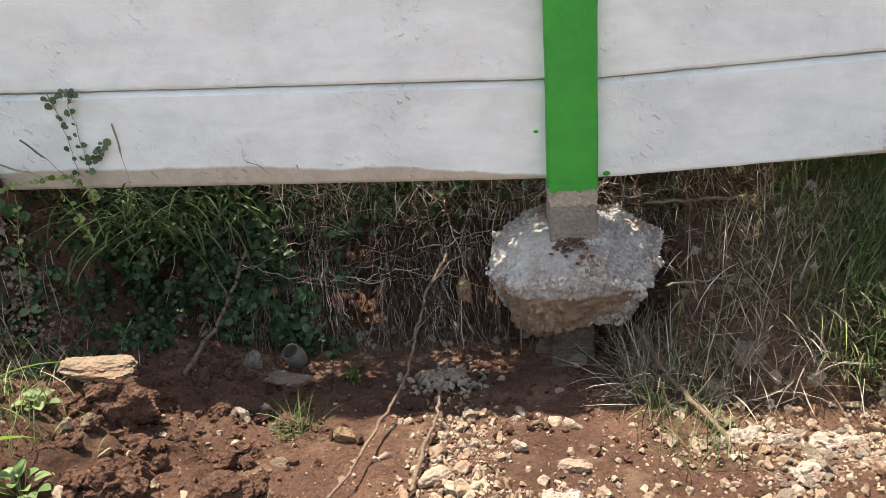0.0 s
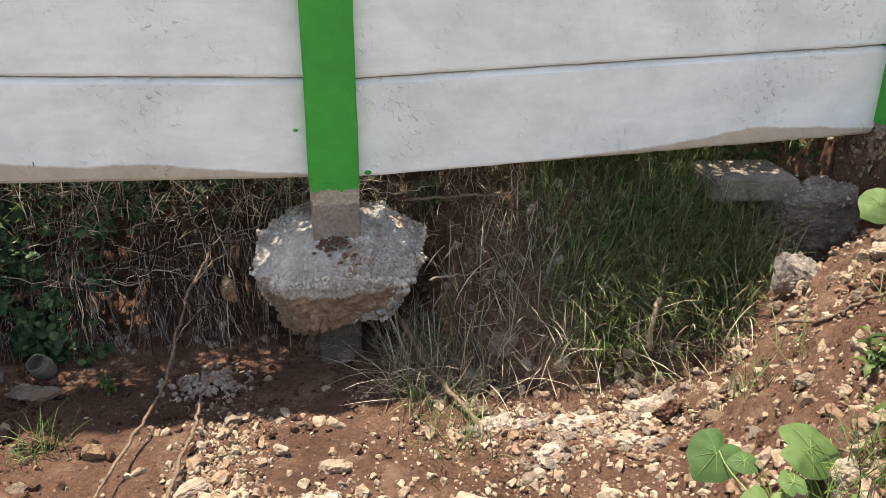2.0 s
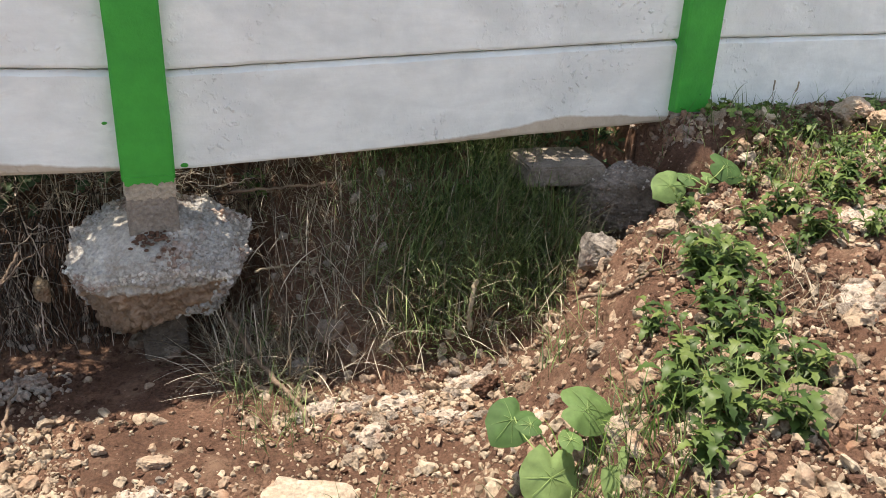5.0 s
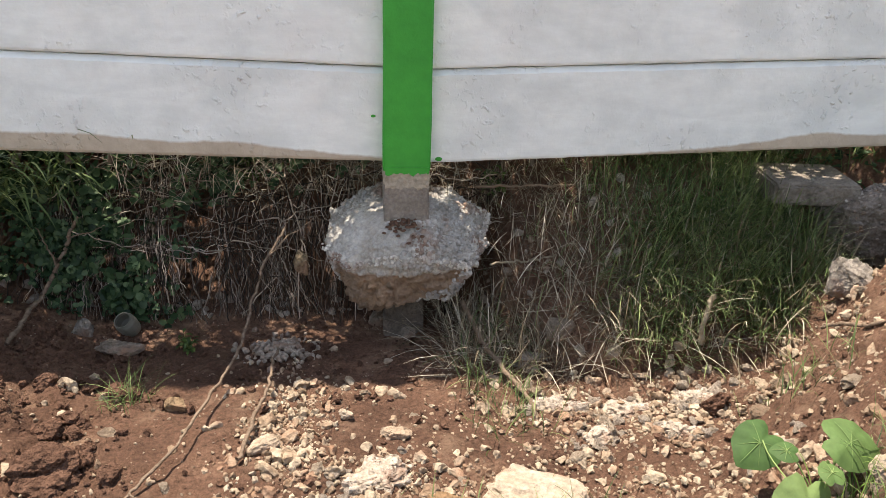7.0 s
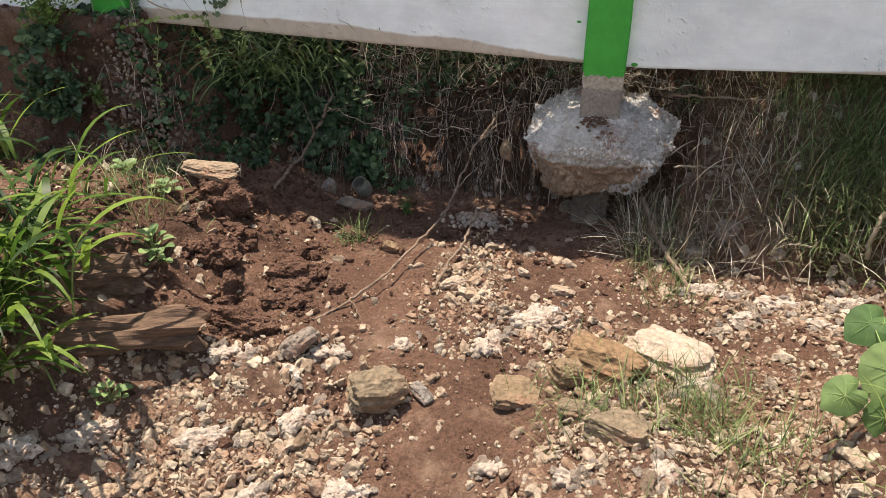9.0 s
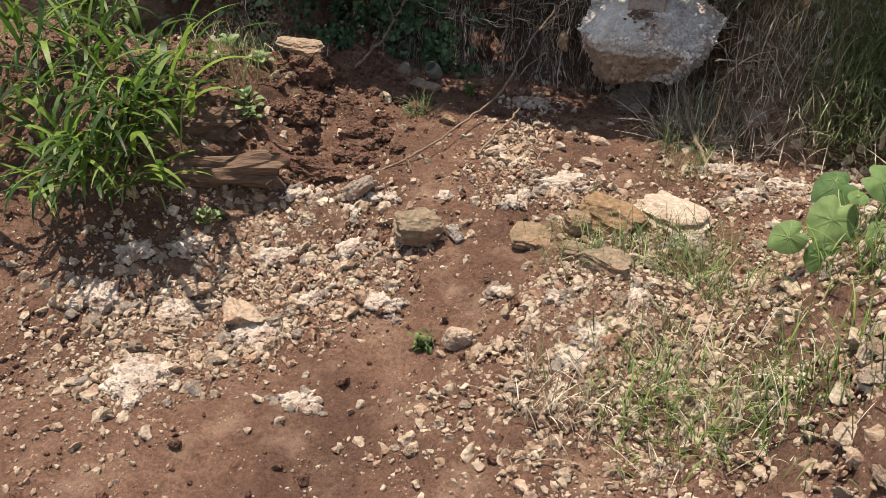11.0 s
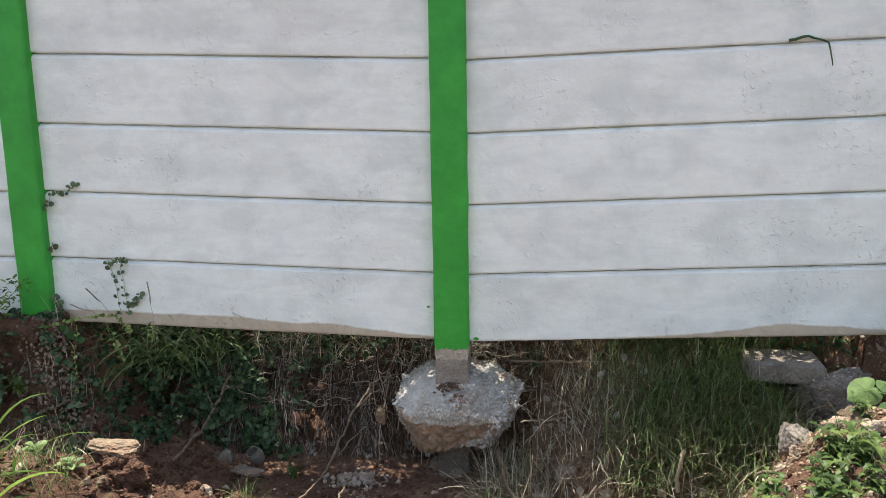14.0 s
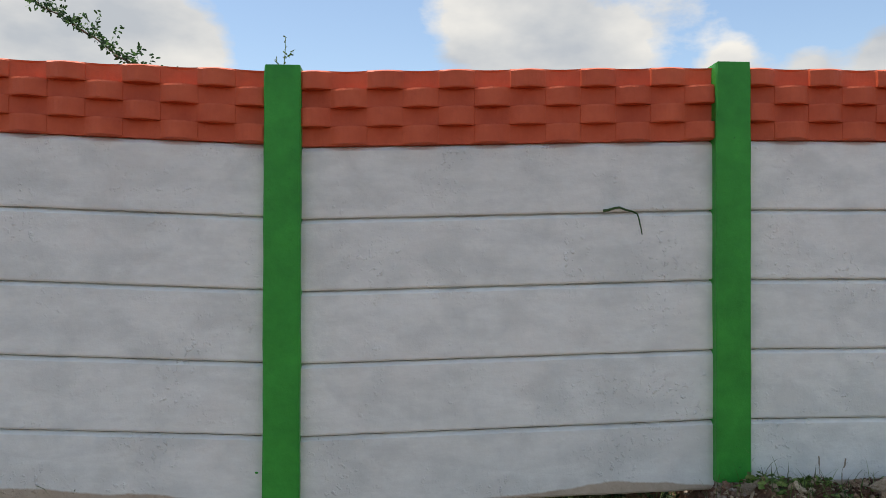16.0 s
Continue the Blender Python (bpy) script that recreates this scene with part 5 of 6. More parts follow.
for k in range(230):
    x = rr.uniform(-1.3, 0.4)
    z = rr.uniform(0.2, 0.57)
    y = bank_y(z) - rr.uniform(0.01, 0.12)
    a = rr.uniform(-0.6, 0.6)
    ln = rr.uniform(0.12, 0.4)
    paths.append(wander(rr, (x, y, z), (x + ln * math.cos(a), y + rr.normal() * 0.06, z + ln * math.sin(a) * 0.6), 14, 0.008))
    rads.append(np.linspace(1, 0.6, 14) * rr.uniform(0.001, 0.0026))
roots = obj("hanging_roots", mesh_from("hanging_roots", *tubes(paths, rads, 4)), ROOT)
tagged(roots, "tangle of thin dry roots hanging down the soil bank", "roots", kind="stuff")


def disc_leaf(k=8, fold=0.12, ax=1.0, tipx=1.0):
    """A rounded leaf, one unit long, with its stalk end at the origin along +x."""
    v = [(0.5, 0, -fold * 0.5)]
    for j in range(k):
        a = 2 * math.pi * j / k
        v.append((0.5 + 0.5 * math.cos(a) * tipx, 0.5 * ax * math.sin(a), fold * abs(math.sin(a)) - 0.12 * math.cos(a) ** 2))
    return np.array(v), np.array([(0, 1 + j, 1 + (j + 1) % k) for j in range(k)])


def leaf_mats(r, pos, size, tilt=0.7, face=None):
    n2 = len(pos)
    m2 = rots(r, n2, tilt)
    m2[:, :3, :3] *= size[:, None, None]
    m2[:, :3, 3] = pos
    return m2


def trefoil():
    """Three rounded leaflets on one stalk end."""
    bv, bf = disc_leaf(7, 0.14, 0.92)
    pairs = []
    for a, tipa in ((0, 12), (118, -8), (-118, -8)):
        mm = np.array(pose(0, 0, 0, 0, tipa, a))
        pairs.append((bv @ mm[:3, :3].T, bf))
    return join(*pairs)


TREFOIL = trefoil()
lr = np.random.RandomState(31)
pos = []
for cx, cz, w, h, cnt in ((-1.3, 0.40, 0.30, 0.18, 1900), (-1.15, 0.25, 0.26, 0.2, 1300), (-1.0, 0.1, 0.14, 0.1, 320), (-1.6, 0.5, 0.16, 0.14, 420), (-0.62, 0.47, 0.17, 0.08, 420), (-0.35, 0.5, 0.2, 0.05, 120), (-0.98, 0.0, 0.12, 0.05, 90), (1.0, 0.45, 0.18, 0.08, 130), (-1.75, 0.35, 0.1, 0.15, 80)):
    x, z = lr.normal(cx, w * 0.6, cnt), np.minimum(lr.normal(cz, h * 0.7, cnt), 0.60)
    y = bank_y(z) - lr.uniform(0.0, 0.13, cnt)
    ok = z > terrain(x, y, False) - 0.02
    pos.append(np.stack([x, y, z], 1)[ok])
x, y = lr.uniform(-2.3, -1.45, 300), lr.uniform(-0.36, -0.02, 300)
x, y = np.concatenate([x, lr.uniform(-1.68, -1.38, 420)]), np.concatenate([y, lr.uniform(-0.05, 0.42, 420)])
pos.append(np.stack([x, y, terrain(x, y) + 0.015], 1))
face = gp[(gp[:, 0] > -1.85) & (gp[:, 0] < -1.42) & (gp[:, 1] > -0.32) & (gp[:, 1] < 0.36) & (gp[:, 2] > 0.2) & (gp[:, 2] < 0.62)]
pos.append(face[lr.choice(len(face), 420)] + np.array([0.0, -0.02, 0.01]))
pos = np.concatenate(pos)
x, z = lr.normal(-2.16, 0.08, 420), lr.uniform(0.32, 0.66, 420)
pos = np.concatenate([pos, np.stack([x, -0.21 + 0.10 * (z - 0.3) - lr.uniform(0.0, 0.05, 420), z], 1)])
pos = pos[vnoise(pos * 11 + 5) > lr.uniform(0.28, 0.62, len(pos))]
size = np.clip(lr.lognormal(math.log(0.019), 0.35, len(pos)), 0.008, 0.036)
m = rots(lr, len(pos), 1.0)
tip = np.array(pose(0, 0, 0, 45, 0, 0).to_3x3())
m[:, :3, :3] = np.einsum("ij,njk->nik", tip, m[:, :3, :3]) * size[:, None, None]
m[:, :3, 3] = pos
creeper = obj("creeper_leaves", mesh_from("creeper_leaves", *repeat(*TREFOIL, m)), CLOVER)
tagged(creeper, "dark green creeper with small round leaves covering the bank", "creeper", kind="stuff")

# arching grass at the shaded end of the bank
n = 230
pos = np.stack([lr.normal(-1.38, 0.2, n), lr.uniform(0.05, 0.3, n), lr.uniform(0.40, 0.56, n)], 1)
v1 = blades(lr, pos, lr.uniform(0.18, 0.42, n), lr.uniform(0.004, 0.0085, n), lr.uniform(0.5, 1.2, n), lr.uniform(1.0, 2.0, n), lr.uniform(-2.9, -0.3, n), 6)
arch = obj("arching_grass", mesh_from("arching_grass", *v1), GRASS)
tagged(arch, "long arching green grass hanging over the bank", "grass", kind="stuff")


def bank_points(r, n2, x0, x1, y0, y1):
    x, y = r.uniform(x0, x1, n2), r.uniform(y0, y1, n2)
    return np.stack([x, y, terrain(x, y)], 1)


n = 24000
pos = bank_points(lr, n, 0.18, 1.55, -0.41, 0.34)
keep = (0.55 * vnoise(np.stack([pos[:, 0] * 6, pos[:, 1] * 6, pos[:, 2] * 0], 1)) + 0.6 * vnoise(np.stack([pos[:, 0] * 19, pos[:, 1] * 19, pos[:, 2] * 9], 1)) ** 1.5) * (0.12 + 0.88 * step(0.55, 0.95, pos[:, 0])) * (1 - step(1.2, 1.5, pos[:, 0]) * 0.7) * (0.06 + 0.94 * step(-0.44, -0.2, pos[:, 1])) > lr.uniform(0.05, 0.55, n)
pos = pos[keep]
n = len(pos)
low = (1 - 0.5 * step(0.25, 0.55, pos[:, 2])) * (1 - 0.5 * step(-0.12, -0.36, pos[:, 1]))
v1 = blades(lr, pos, lr.uniform(0.08, 0.31, n) * low, lr.uniform(0.0016, 0.0042, n), lr.uniform(0.1, 1.2, n), lr.uniform(0.3, 2.1, n), lr.normal(-1.57, 1.4, n), 6)
bank_grass = obj("bank_grass", mesh_from("bank_grass", *v1), GRASS)
tagged(bank_grass, "thin green grass growing thick on the shaded bank", "grass", kind="stuff")

n = 10500
pos = bank_points(lr, n, 0.12, 1.55, -0.34, 0.38)
keep = lr.uniform(0, 1, n) * (0.4 + 1.2 * vnoise(np.stack([pos[:, 0] * 14, pos[:, 1] * 14, pos[:, 2] * 5], 1))) < 0.62 - 0.25 * step(0.5, 1.0, pos[:, 0]) + 0.4 * step(0.1, 0.3, pos[:, 1])
pos = pos[keep]
n = len(pos)
low = 1 - 0.6 * step(0.25, 0.55, pos[:, 2])
v1 = blades(lr, pos, lr.uniform(0.06, 0.32, n) * low, lr.uniform(0.0012, 0.0036, n), lr.uniform(0.2, 1.9, n), lr.uniform(-0.6, 1.5, n), lr.normal(-1.57, 1.9, n), 5)
dry = obj("dry_grass", mesh_from("dry_grass", *v1), STRAW)
tagged(dry, "dead straw-coloured grass matted on the bank", "grass", kind="stuff")
n = 700
pos = np.stack([lr.uniform(-0.95, 0.2, n), lr.uniform(0.12, 0.4, n), lr.uniform(0.40, 0.56, n)], 1)
v1 = blades(lr, pos, lr.uniform(0.06, 0.2, n), lr.uniform(0.0014, 0.003, n), lr.uniform(0.3, 1.6, n), lr.uniform(0.2, 1.4, n), None, 5)
dry2 = obj("dry_grass", mesh_from("dry_grass_bank", *v1), STRAW)
tagged(dry2, "dead straw and stalks hanging along the top of the bank", "grass", kind="stuff")

# thin grass in the open
spots = [(0.324, -1.177, 0.12, 260), (0.24, -0.379, 0.10, 70), (0.288, -0.597, 0.10, 70), (0.45, -1.82, 0.16, 200), (0.3, -1.751, 0.14, 130), (0.603, -1.896, 0.16, 220), (0.449, -1.353, 0.15, 170), (0.12, -1.901, 0.1, 150),
         (-0.854, -0.42, 0.05, 70), (1.05, -0.75, 0.07, 60), (1.032, -1.407, 0.12, 120), (1.45, -1.15, 0.1, 70), (1.35, -0.85, 0.1, 60), (2, -0.25, 0.2, 130), (2.3, -0.45, 0.3, 160), (1.55, -0.25, 0.1, 80), (1.7, -0.15, 0.08, 60), (0.049, -1.217, 0.14, 150), (2.5, 0, 0.4, 90), (-1.731, -0.23, 0.18, 260), (-1.579, -0.702, 0.16, 200), (0.79, -1.434, 0.14, 260)]
for k, (x, y, s, cnt) in enumerate(spots):
    px2, py2 = lr.normal(x, s * 0.7, cnt), lr.normal(y, s * 0.7, cnt)
    pos = np.stack([px2, py2, terrain(px2, py2) - 0.004], 1)
    v1 = blades(lr, pos, lr.uniform(0.05, 0.17, cnt), lr.uniform(0.0016, 0.0034, cnt), lr.uniform(0.05, 0.9, cnt), lr.uniform(0.2, 1.5, cnt), None, 5)
    tuft = obj("grass_tuft", mesh_from("grass_tuft", *v1), GRASS if k % 4 != 3 else STRAW)
    tagged(tuft, "loose tuft of thin grass among the stones" if k % 4 != 3 else "loose tuft of dry yellow grass among the stones", "grass", "grass tufts", "stuff")


# ---- plants ----
def single_blade(r, p, length, width, lean, droop, az):
    return blades(r, np.array([p]), np.array([length]), np.array([width]), np.array([lean]), np.array([droop]), np.array([az]), 9, 0.35)


def tall_grass(name, x, y, z, stalks, reach, seed, height, label, face=0.0, spread=1.2):
    """A clump of broad-leaved grass: stalks with long bending blades."""
    r = np.random.RandomState(seed)
    clump = empty(name, pose(x, y, z))
    tagged(clump, label, "grass plant")
    for s in range(stalks):
        a = face + r.normal() * spread
        bx2, by2 = r.normal(0, reach * 0.45, 2)
        h = height * r.uniform(0.6, 1.1)
        lean = r.uniform(0.25, 1.1)
        tipp = np.array([bx2 + math.cos(a) * h * math.sin(lean), by2 + math.sin(a) * h * math.sin(lean), h * math.cos(lean) * 0.8])
        base = np.array([bx2, by2, g(x + bx2, y + by2) - z - 0.01])
        k = 12
        t = np.linspace(0, 1, k)[:, None]
        line = base * (1 - t) + tipp * t + np.array([0, 0, 1]) * (0.22 * h * np.sin(np.pi * t ** 0.8))
        obj("stalk", mesh_from("stalk", *tubes(line[None], np.linspace(0.0035, 0.0014, k)[None], 5)), STEM, clump)
        for b in range(5):
            u = int((0.2 + 0.8 * b / 4) * (k - 1))
            az = a + (1 if b % 2 else -1) * r.uniform(0.3, 1.2)
            obj("leaf_blade", mesh_from("leaf_blade", *single_blade(r, line[u], r.uniform(0.18, 0.38), r.uniform(0.011, 0.026), r.uniform(0.2, 1.2), r.uniform(0.6, 2.2), az)), TALL, clump)
    return clump


tall_grass("tall_grass", -1.653, -1.227, g(-1.653, -1.227), 14, 0.17, 5, 0.36, "tall broad-bladed green grass beside the broken log", -0.1)
tall_grass("tall_grass", -1.799, -1.421, g(-1.799, -1.421), 15, 0.2, 6, 0.36, "tall broad-bladed green grass at the edge of the gully", -0.2)
tall_grass("tall_grass", -1.559, -1.421, g(-1.559, -1.421), 7, 0.13, 15, 0.28, "broad-bladed green grass hanging over the gravel bed", -0.4)
tall_grass("tall_grass", -1.926, -1.142, g(-1.926, -1.142), 12, 0.2, 7, 0.42, "tall broad-bladed green grass on the terrace", -0.1)
tall_grass("tall_grass", -2.063, -0.876, g(-2.063, -0.876), 4, 0.12, 8, 0.36, "tall broad-bladed green grass near the far post", -0.3)
tall_grass("tall_grass", -2.197, -1.552, g(-2.197, -1.552), 12, 0.26, 12, 0.42, "tall broad-bladed green grass behind the log", -0.1)
for x, y, s, cnt in ((0.42, -1.88, 0.13, 110), (0.623, -1.855, 0.12, 80), (0.768, -1.588, 0.09, 70), (0.811, -1.402, 0.07, 45), (0.28, -1.861, 0.1, 50)):
    px2, py2 = lr.normal(x, s * 0.7, cnt), lr.normal(y, s * 0.7, cnt)
    v1 = blades(lr, np.stack([px2, py2, terrain(px2, py2) - 0.005], 1), lr.uniform(0.06, 0.18, cnt), lr.uniform(0.002, 0.0045, cnt), lr.uniform(0.05, 0.7, cnt), lr.uniform(0.3, 1.6, cnt), None, 6, 0.3)
    tagged(obj("grass_tuft", mesh_from("grass_tuft", *v1), MEADOW), "bright green tuft of grass growing in the gravel", "grass", "grass tufts", "stuff")


tall_grass("tall_grass", -2.285, -0.581, g(-2.285, -0.581), 8, 0.18, 19, 0.32, "tall broad-bladed green grass on the bank by the far post", -0.6)
tall_grass("tall_grass", -2.396, -0.928, g(-2.396, -0.928), 10, 0.25, 20, 0.40, "tall broad-bladed green grass on the terrace edge", -0.3)

# rank growth behind the wall above the slab
n = 900
pos = bank_points(lr, n, 1.1, 1.95, 0.14, 0.46)
v1 = blades(lr, pos, lr.uniform(0.06, 0.17, n), lr.uniform(0.002, 0.005, n), lr.uniform(0.1, 1.1, n), lr.uniform(0.3, 1.6, n), None, 5)
tagged(obj("rank_grass", mesh_from("rank_grass", *v1), GRASS), "rank green grass behind the wall above the slab", "grass", kind="stuff")
n = 420
pos = bank_points(lr, n, 1.08, 1.98, 0.12, 0.44) + np.array([0, 0, 0.02])
v1 = repeat(*TREFOIL, leaf_mats(lr, pos, lr.uniform(0.014, 0.03, n), 1.0))
tagged(obj("bank_creeper", mesh_from("bank_creeper", *v1), CLOVER), "dark creeper leaves behind the wall above the slab", "creeper", kind="stuff")


def heart_leaf(r0, seed):
    """A velvety heart-shaped leaf with a wavy margin, facing up, stalk end at the origin."""
    k, rings = 28, 5
    r = np.random.RandomState(seed)
    ph = r.uniform(0, 6)
    v = []
    for q in range(rings):
        f2 = (q + 0.15) / (rings - 0.85)
        for j in range(k):
            a = 2 * math.pi * j / k
            rad = r0 * (1 - 0.45 * math.exp(-((a - math.pi) / 0.24) ** 2) + 0.22 * math.exp(-(min(a, 2 * math.pi - a) / 0.22) ** 2) + 0.05 * math.cos(2 * a) + 0.018 * math.sin(11 * a + ph))
            ridge = 0.05 * r0 * abs(math.sin(3.5 * a)) ** 0.7 * f2 * (1 - 0.5 * f2)
            v.append((rad * f2 * math.cos(a) + r0 * 0.15, rad * f2 * math.sin(a), -0.22 * r0 * f2 * f2 + ridge + 0.07 * r0 * math.sin(2 * a + ph) * f2 + 0.04 * r0 * math.sin(5 * a + 2 * ph) * f2 * f2))
    f = [(q * k + j, q * k + (j + 1) % k, (q + 1) * k + (j + 1) % k, (q + 1) * k + j) for q in range(rings - 1) for j in range(k)]
    v.append((r0 * 0.15, 0, 0.0))
    f += [(len(v) - 1, (j + 1) % k, j, len(v) - 1) for j in range(k)]
    bm2 = bmesh.new()
    bv = [bm2.verts.new(p) for p in v]
    for q in f:
        bm2.faces.new([bv[j] for j in dict.fromkeys(q)]).smooth = True
    me = bpy.data.meshes.new("leaf")
    bm2.to_mesh(me)
    bm2.free()
    return me


def velvet_plant(x, y, z, leaves, label):
    plant = empty("velvetleaf_plant", pose(x, y, z))
    tagged(plant, label, "plant")
    r = np.random.RandomState(int(abs(x) * 100))
    top = max(l[2] for l in leaves)
    line = wander(r, (0, 0, -0.02), (0.0, 0.0, top * 0.9), 12, 0.003)
    obj("stem", mesh_from("stem", *tubes(line[None], np.linspace(0.005, 0.003, 12)[None], 6)), STEM, plant)
    for k, (lx, ly, lz, size2, turn, tipa) in enumerate(leaves):
        leaf_ob = obj("leaf", heart_leaf(size2, k + int(abs(x) * 10)), VELVET, plant, pose(lx, ly, lz, tipa, 0, 0) @ pose(0, 0, 0, 0, 8, turn))
        ribs = []
        for ang in (0, 38, -38, 80, -80, 125, -125):
            reach = size2 * (1.05 if ang == 0 else 0.86)
            t3 = np.linspace(0, 1, 7)
            ca, sa = math.cos(radians(ang)), math.sin(radians(ang))
            ribs.append(np.stack([size2 * 0.15 + reach * t3 * ca, reach * t3 * sa, 0.0015 - 0.22 * size2 * t3 ** 2 + 0.03 * size2 * t3], 1))
        obj("vein", mesh_from("vein", *tubes(np.array(ribs), np.tile(np.linspace(0.0009, 0.0003, 7), (7, 1)), 4)), STEM, leaf_ob)
        a = np.array([0, 0, lz * 0.55])
        st = wander(r, a, (lx, ly, lz), 8, 0.002)
        obj("leaf_stalk", mesh_from("leaf_stalk", *tubes(st[None], np.full((1, 8), 0.0016), 5)), STEM, plant)
    return plant


pz = g(0.70, -1.34)
velvet_plant(0.725, -1.34, pz, [
    (-0.045, -0.035, 0.355 - pz, 0.064, 250, 48), (0.085, -0.115, 0.365 - pz, 0.070, 300, 58), (0.05, 0.03, 0.445 - pz, 0.058, 340, 30), (-0.02, 0.19, 0.33 - pz, 0.058, 215, 30), (-0.14, -0.10, 0.315 - pz, 0.046, 215, 50),
    (-0.06, -0.11, 0.28 - pz, 0.042, 260, 60), (-0.005, -0.03, 0.415 - pz, 0.026, 90, 25), (0.02, -0.10, 0.29 - pz, 0.034, 300, 55), (-0.05, 0.05, 0.41 - pz, 0.026, 160, 20)], "young velvetleaf with broad heart-shaped leaves on the heap")
qz = g(1.68, -0.48)
velvet_plant(1.68, -0.48, qz, [(-0.09, 0.06, 0.565 - qz, 0.060, 205, 44), (0.14, 0.10, 0.60 - qz, 0.064, 330, 34), (0.02, 0.02, 0.515 - qz, 0.060, 290, 46), (-0.02, 0.06, 0.58 - qz, 0.036, 120, 25), (0.04, 0.05, 0.585 - qz, 0.03, 330, 20), (-0.05, -0.02, 0.52 - qz, 0.03, 240, 50)], "small velvetleaf with heart-shaped leaves near the wall post")


def lobed_leaf(length, wide):
    k = 9
    v, f = [], []
    for i in range(k):
        u = i / (k - 1)
        w = wide * math.sin(math.pi * (0.08 + 0.9 * u)) * (1 + 0.35 * math.cos(i * math.pi)) * 0.5
        zc = length * (0.25 * math.sin(math.pi * u * 0.9) - 0.28 * u * u)
        v += [(u * length, -w, zc + w * 0.25), (u * length, 0, zc), (u * length, w, zc + w * 0.25)]
    for i in range(k - 1):
        for j in range(2):
            a = i * 3 + j
            f.append((a, a + 1, a + 4, a + 3))
    return mesh_from("leaf", np.array(v), np.array(f))


LOBED = [lobed_leaf(0.052, 0.021), lobed_leaf(0.038, 0.017), lobed_leaf(0.064, 0.022)]
for me in LOBED:
    me.materials.append(WEED)
wr = np.random.RandomState(9)
weed = empty("leafy_weed", pose(1.22, -1.10, g(1.22, -1.10)))
tagged(weed, "bright green leafy weed growing on the soil heap", "weed", "weeds on the heap")
for s in range(6):
    a = wr.uniform(0, 6.28)
    h = wr.uniform(0.05, 0.13)
    ex, ey = math.cos(a) * h * 0.6, math.sin(a) * h * 0.6
    line = wander(wr, (0, 0, -0.01), (ex, ey, h), 8, 0.002)
    obj("stem", mesh_from("stem", *tubes(line[None], np.linspace(0.0026, 0.0014, 8)[None], 5)), STEM, weed)
    for b in range(7):
        p = line[1 + b % 7]
        obj("leaf", LOBED[(b + s) % 3], None, weed, pose(*p, 0, wr.uniform(-35, 15), wr.uniform(0, 360)))
for x, y, s in ((1.28, -1.0, 1.1), (1.16, -1.22, 1.0), (0.93, -1.42, 1.0), (0.99, -1.5, 1.15), (1.37, -1.02, 1.0), (1.03, -1.3, 0.9), (1.1, -1.55, 1.0), (0.9, -1.55, 0.8), (1.34, -1.15, 0.8), (2.1, -0.3, 0.7), (2.28, -0.28, 0.8), (2.12, -0.62, 0.9), (2.3, -0.4, 0.8), (1.95, -0.75, 0.7), (1.85, -0.5, 0.6), (2.45, -0.6, 0.9), (1.6, -0.95, 0.6), (1.25, -1.4, 0.9), (1.05, -1.12, 0.8), (1.62, -0.78, 0.9), (1.78, -0.72, 1.0), (1.9, -0.82, 0.9), (1.72, -0.92, 1.0), (1.84, -0.98, 0.8), (2.02, -0.62, 0.9), (2.15, -0.75, 1.0), (1.12, -1.38, 1.0), (1.2, -1.3, 0.9), (1.42, -0.9, 0.8), (1.33, -0.93, 0.9), (1.5, -0.62, 0.7), (2.0, -0.4, 0.6), (1.75, -0.7, 0.55), (-0.73, -0.07, 0.55), (-0.36, -1.64, 0.55), (-1.95, -0.2, 0.8), (-2.2, -0.15, 1.0), (-2.35, -0.3, 1.2), (-0.70, 0.46, 1.2), (-0.56, 0.47, 1.4), (-0.63, 0.44, 1.0), (-0.45, 0.48, 1.0), (0.35, 0.3, 0.9), (1.05, -0.02, 0.9)):
    w2 = copy_thing(weed, pose(x, y, g(x, y), 0, 0, wr.uniform(0, 360)) @ Matrix.Scale(s, 4))
    w2.scale = (s, s, s)
    if x < 0:
        tagged(w2, "small green leafy weed growing in the soil", "weed", "small weeds in the gully")



def rosette(x, y, size2, seed, label):
    """A low plant with round, pale leaves on short stalks."""
    r = np.random.RandomState(seed)
    plant = empty("rosette_weed", pose(x, y, g(x, y)))
    tagged(plant, label, "weed", "rosette weeds")
    bv, bf = disc_leaf(12, 0.16, 0.86)
    for k in range(13):
        a, up = k * 2.4 + r.normal() * 0.2, 0.25 + 0.75 * (k / 13)
        base = np.array([math.cos(a) * (1.1 - up) * size2 * 0.7, math.sin(a) * (1.1 - up) * size2 * 0.7, size2 * (0.15 + 0.7 * up)])
        obj("stalk", mesh_from("stalk", *tubes(wander(r, (0, 0, -0.005), base, 6, 0.001)[None], np.full((1, 6), 0.0012), 5)), STEM, plant)
        sz = size2 * r.uniform(0.45, 0.75) * (1.15 - 0.5 * up)
        obj("leaf", mesh_from("leaf", bv * sz, bf), ROSETTE, plant, pose(*base, 0, -25 * up + r.normal() * 12, math.degrees(a)))
    return plant


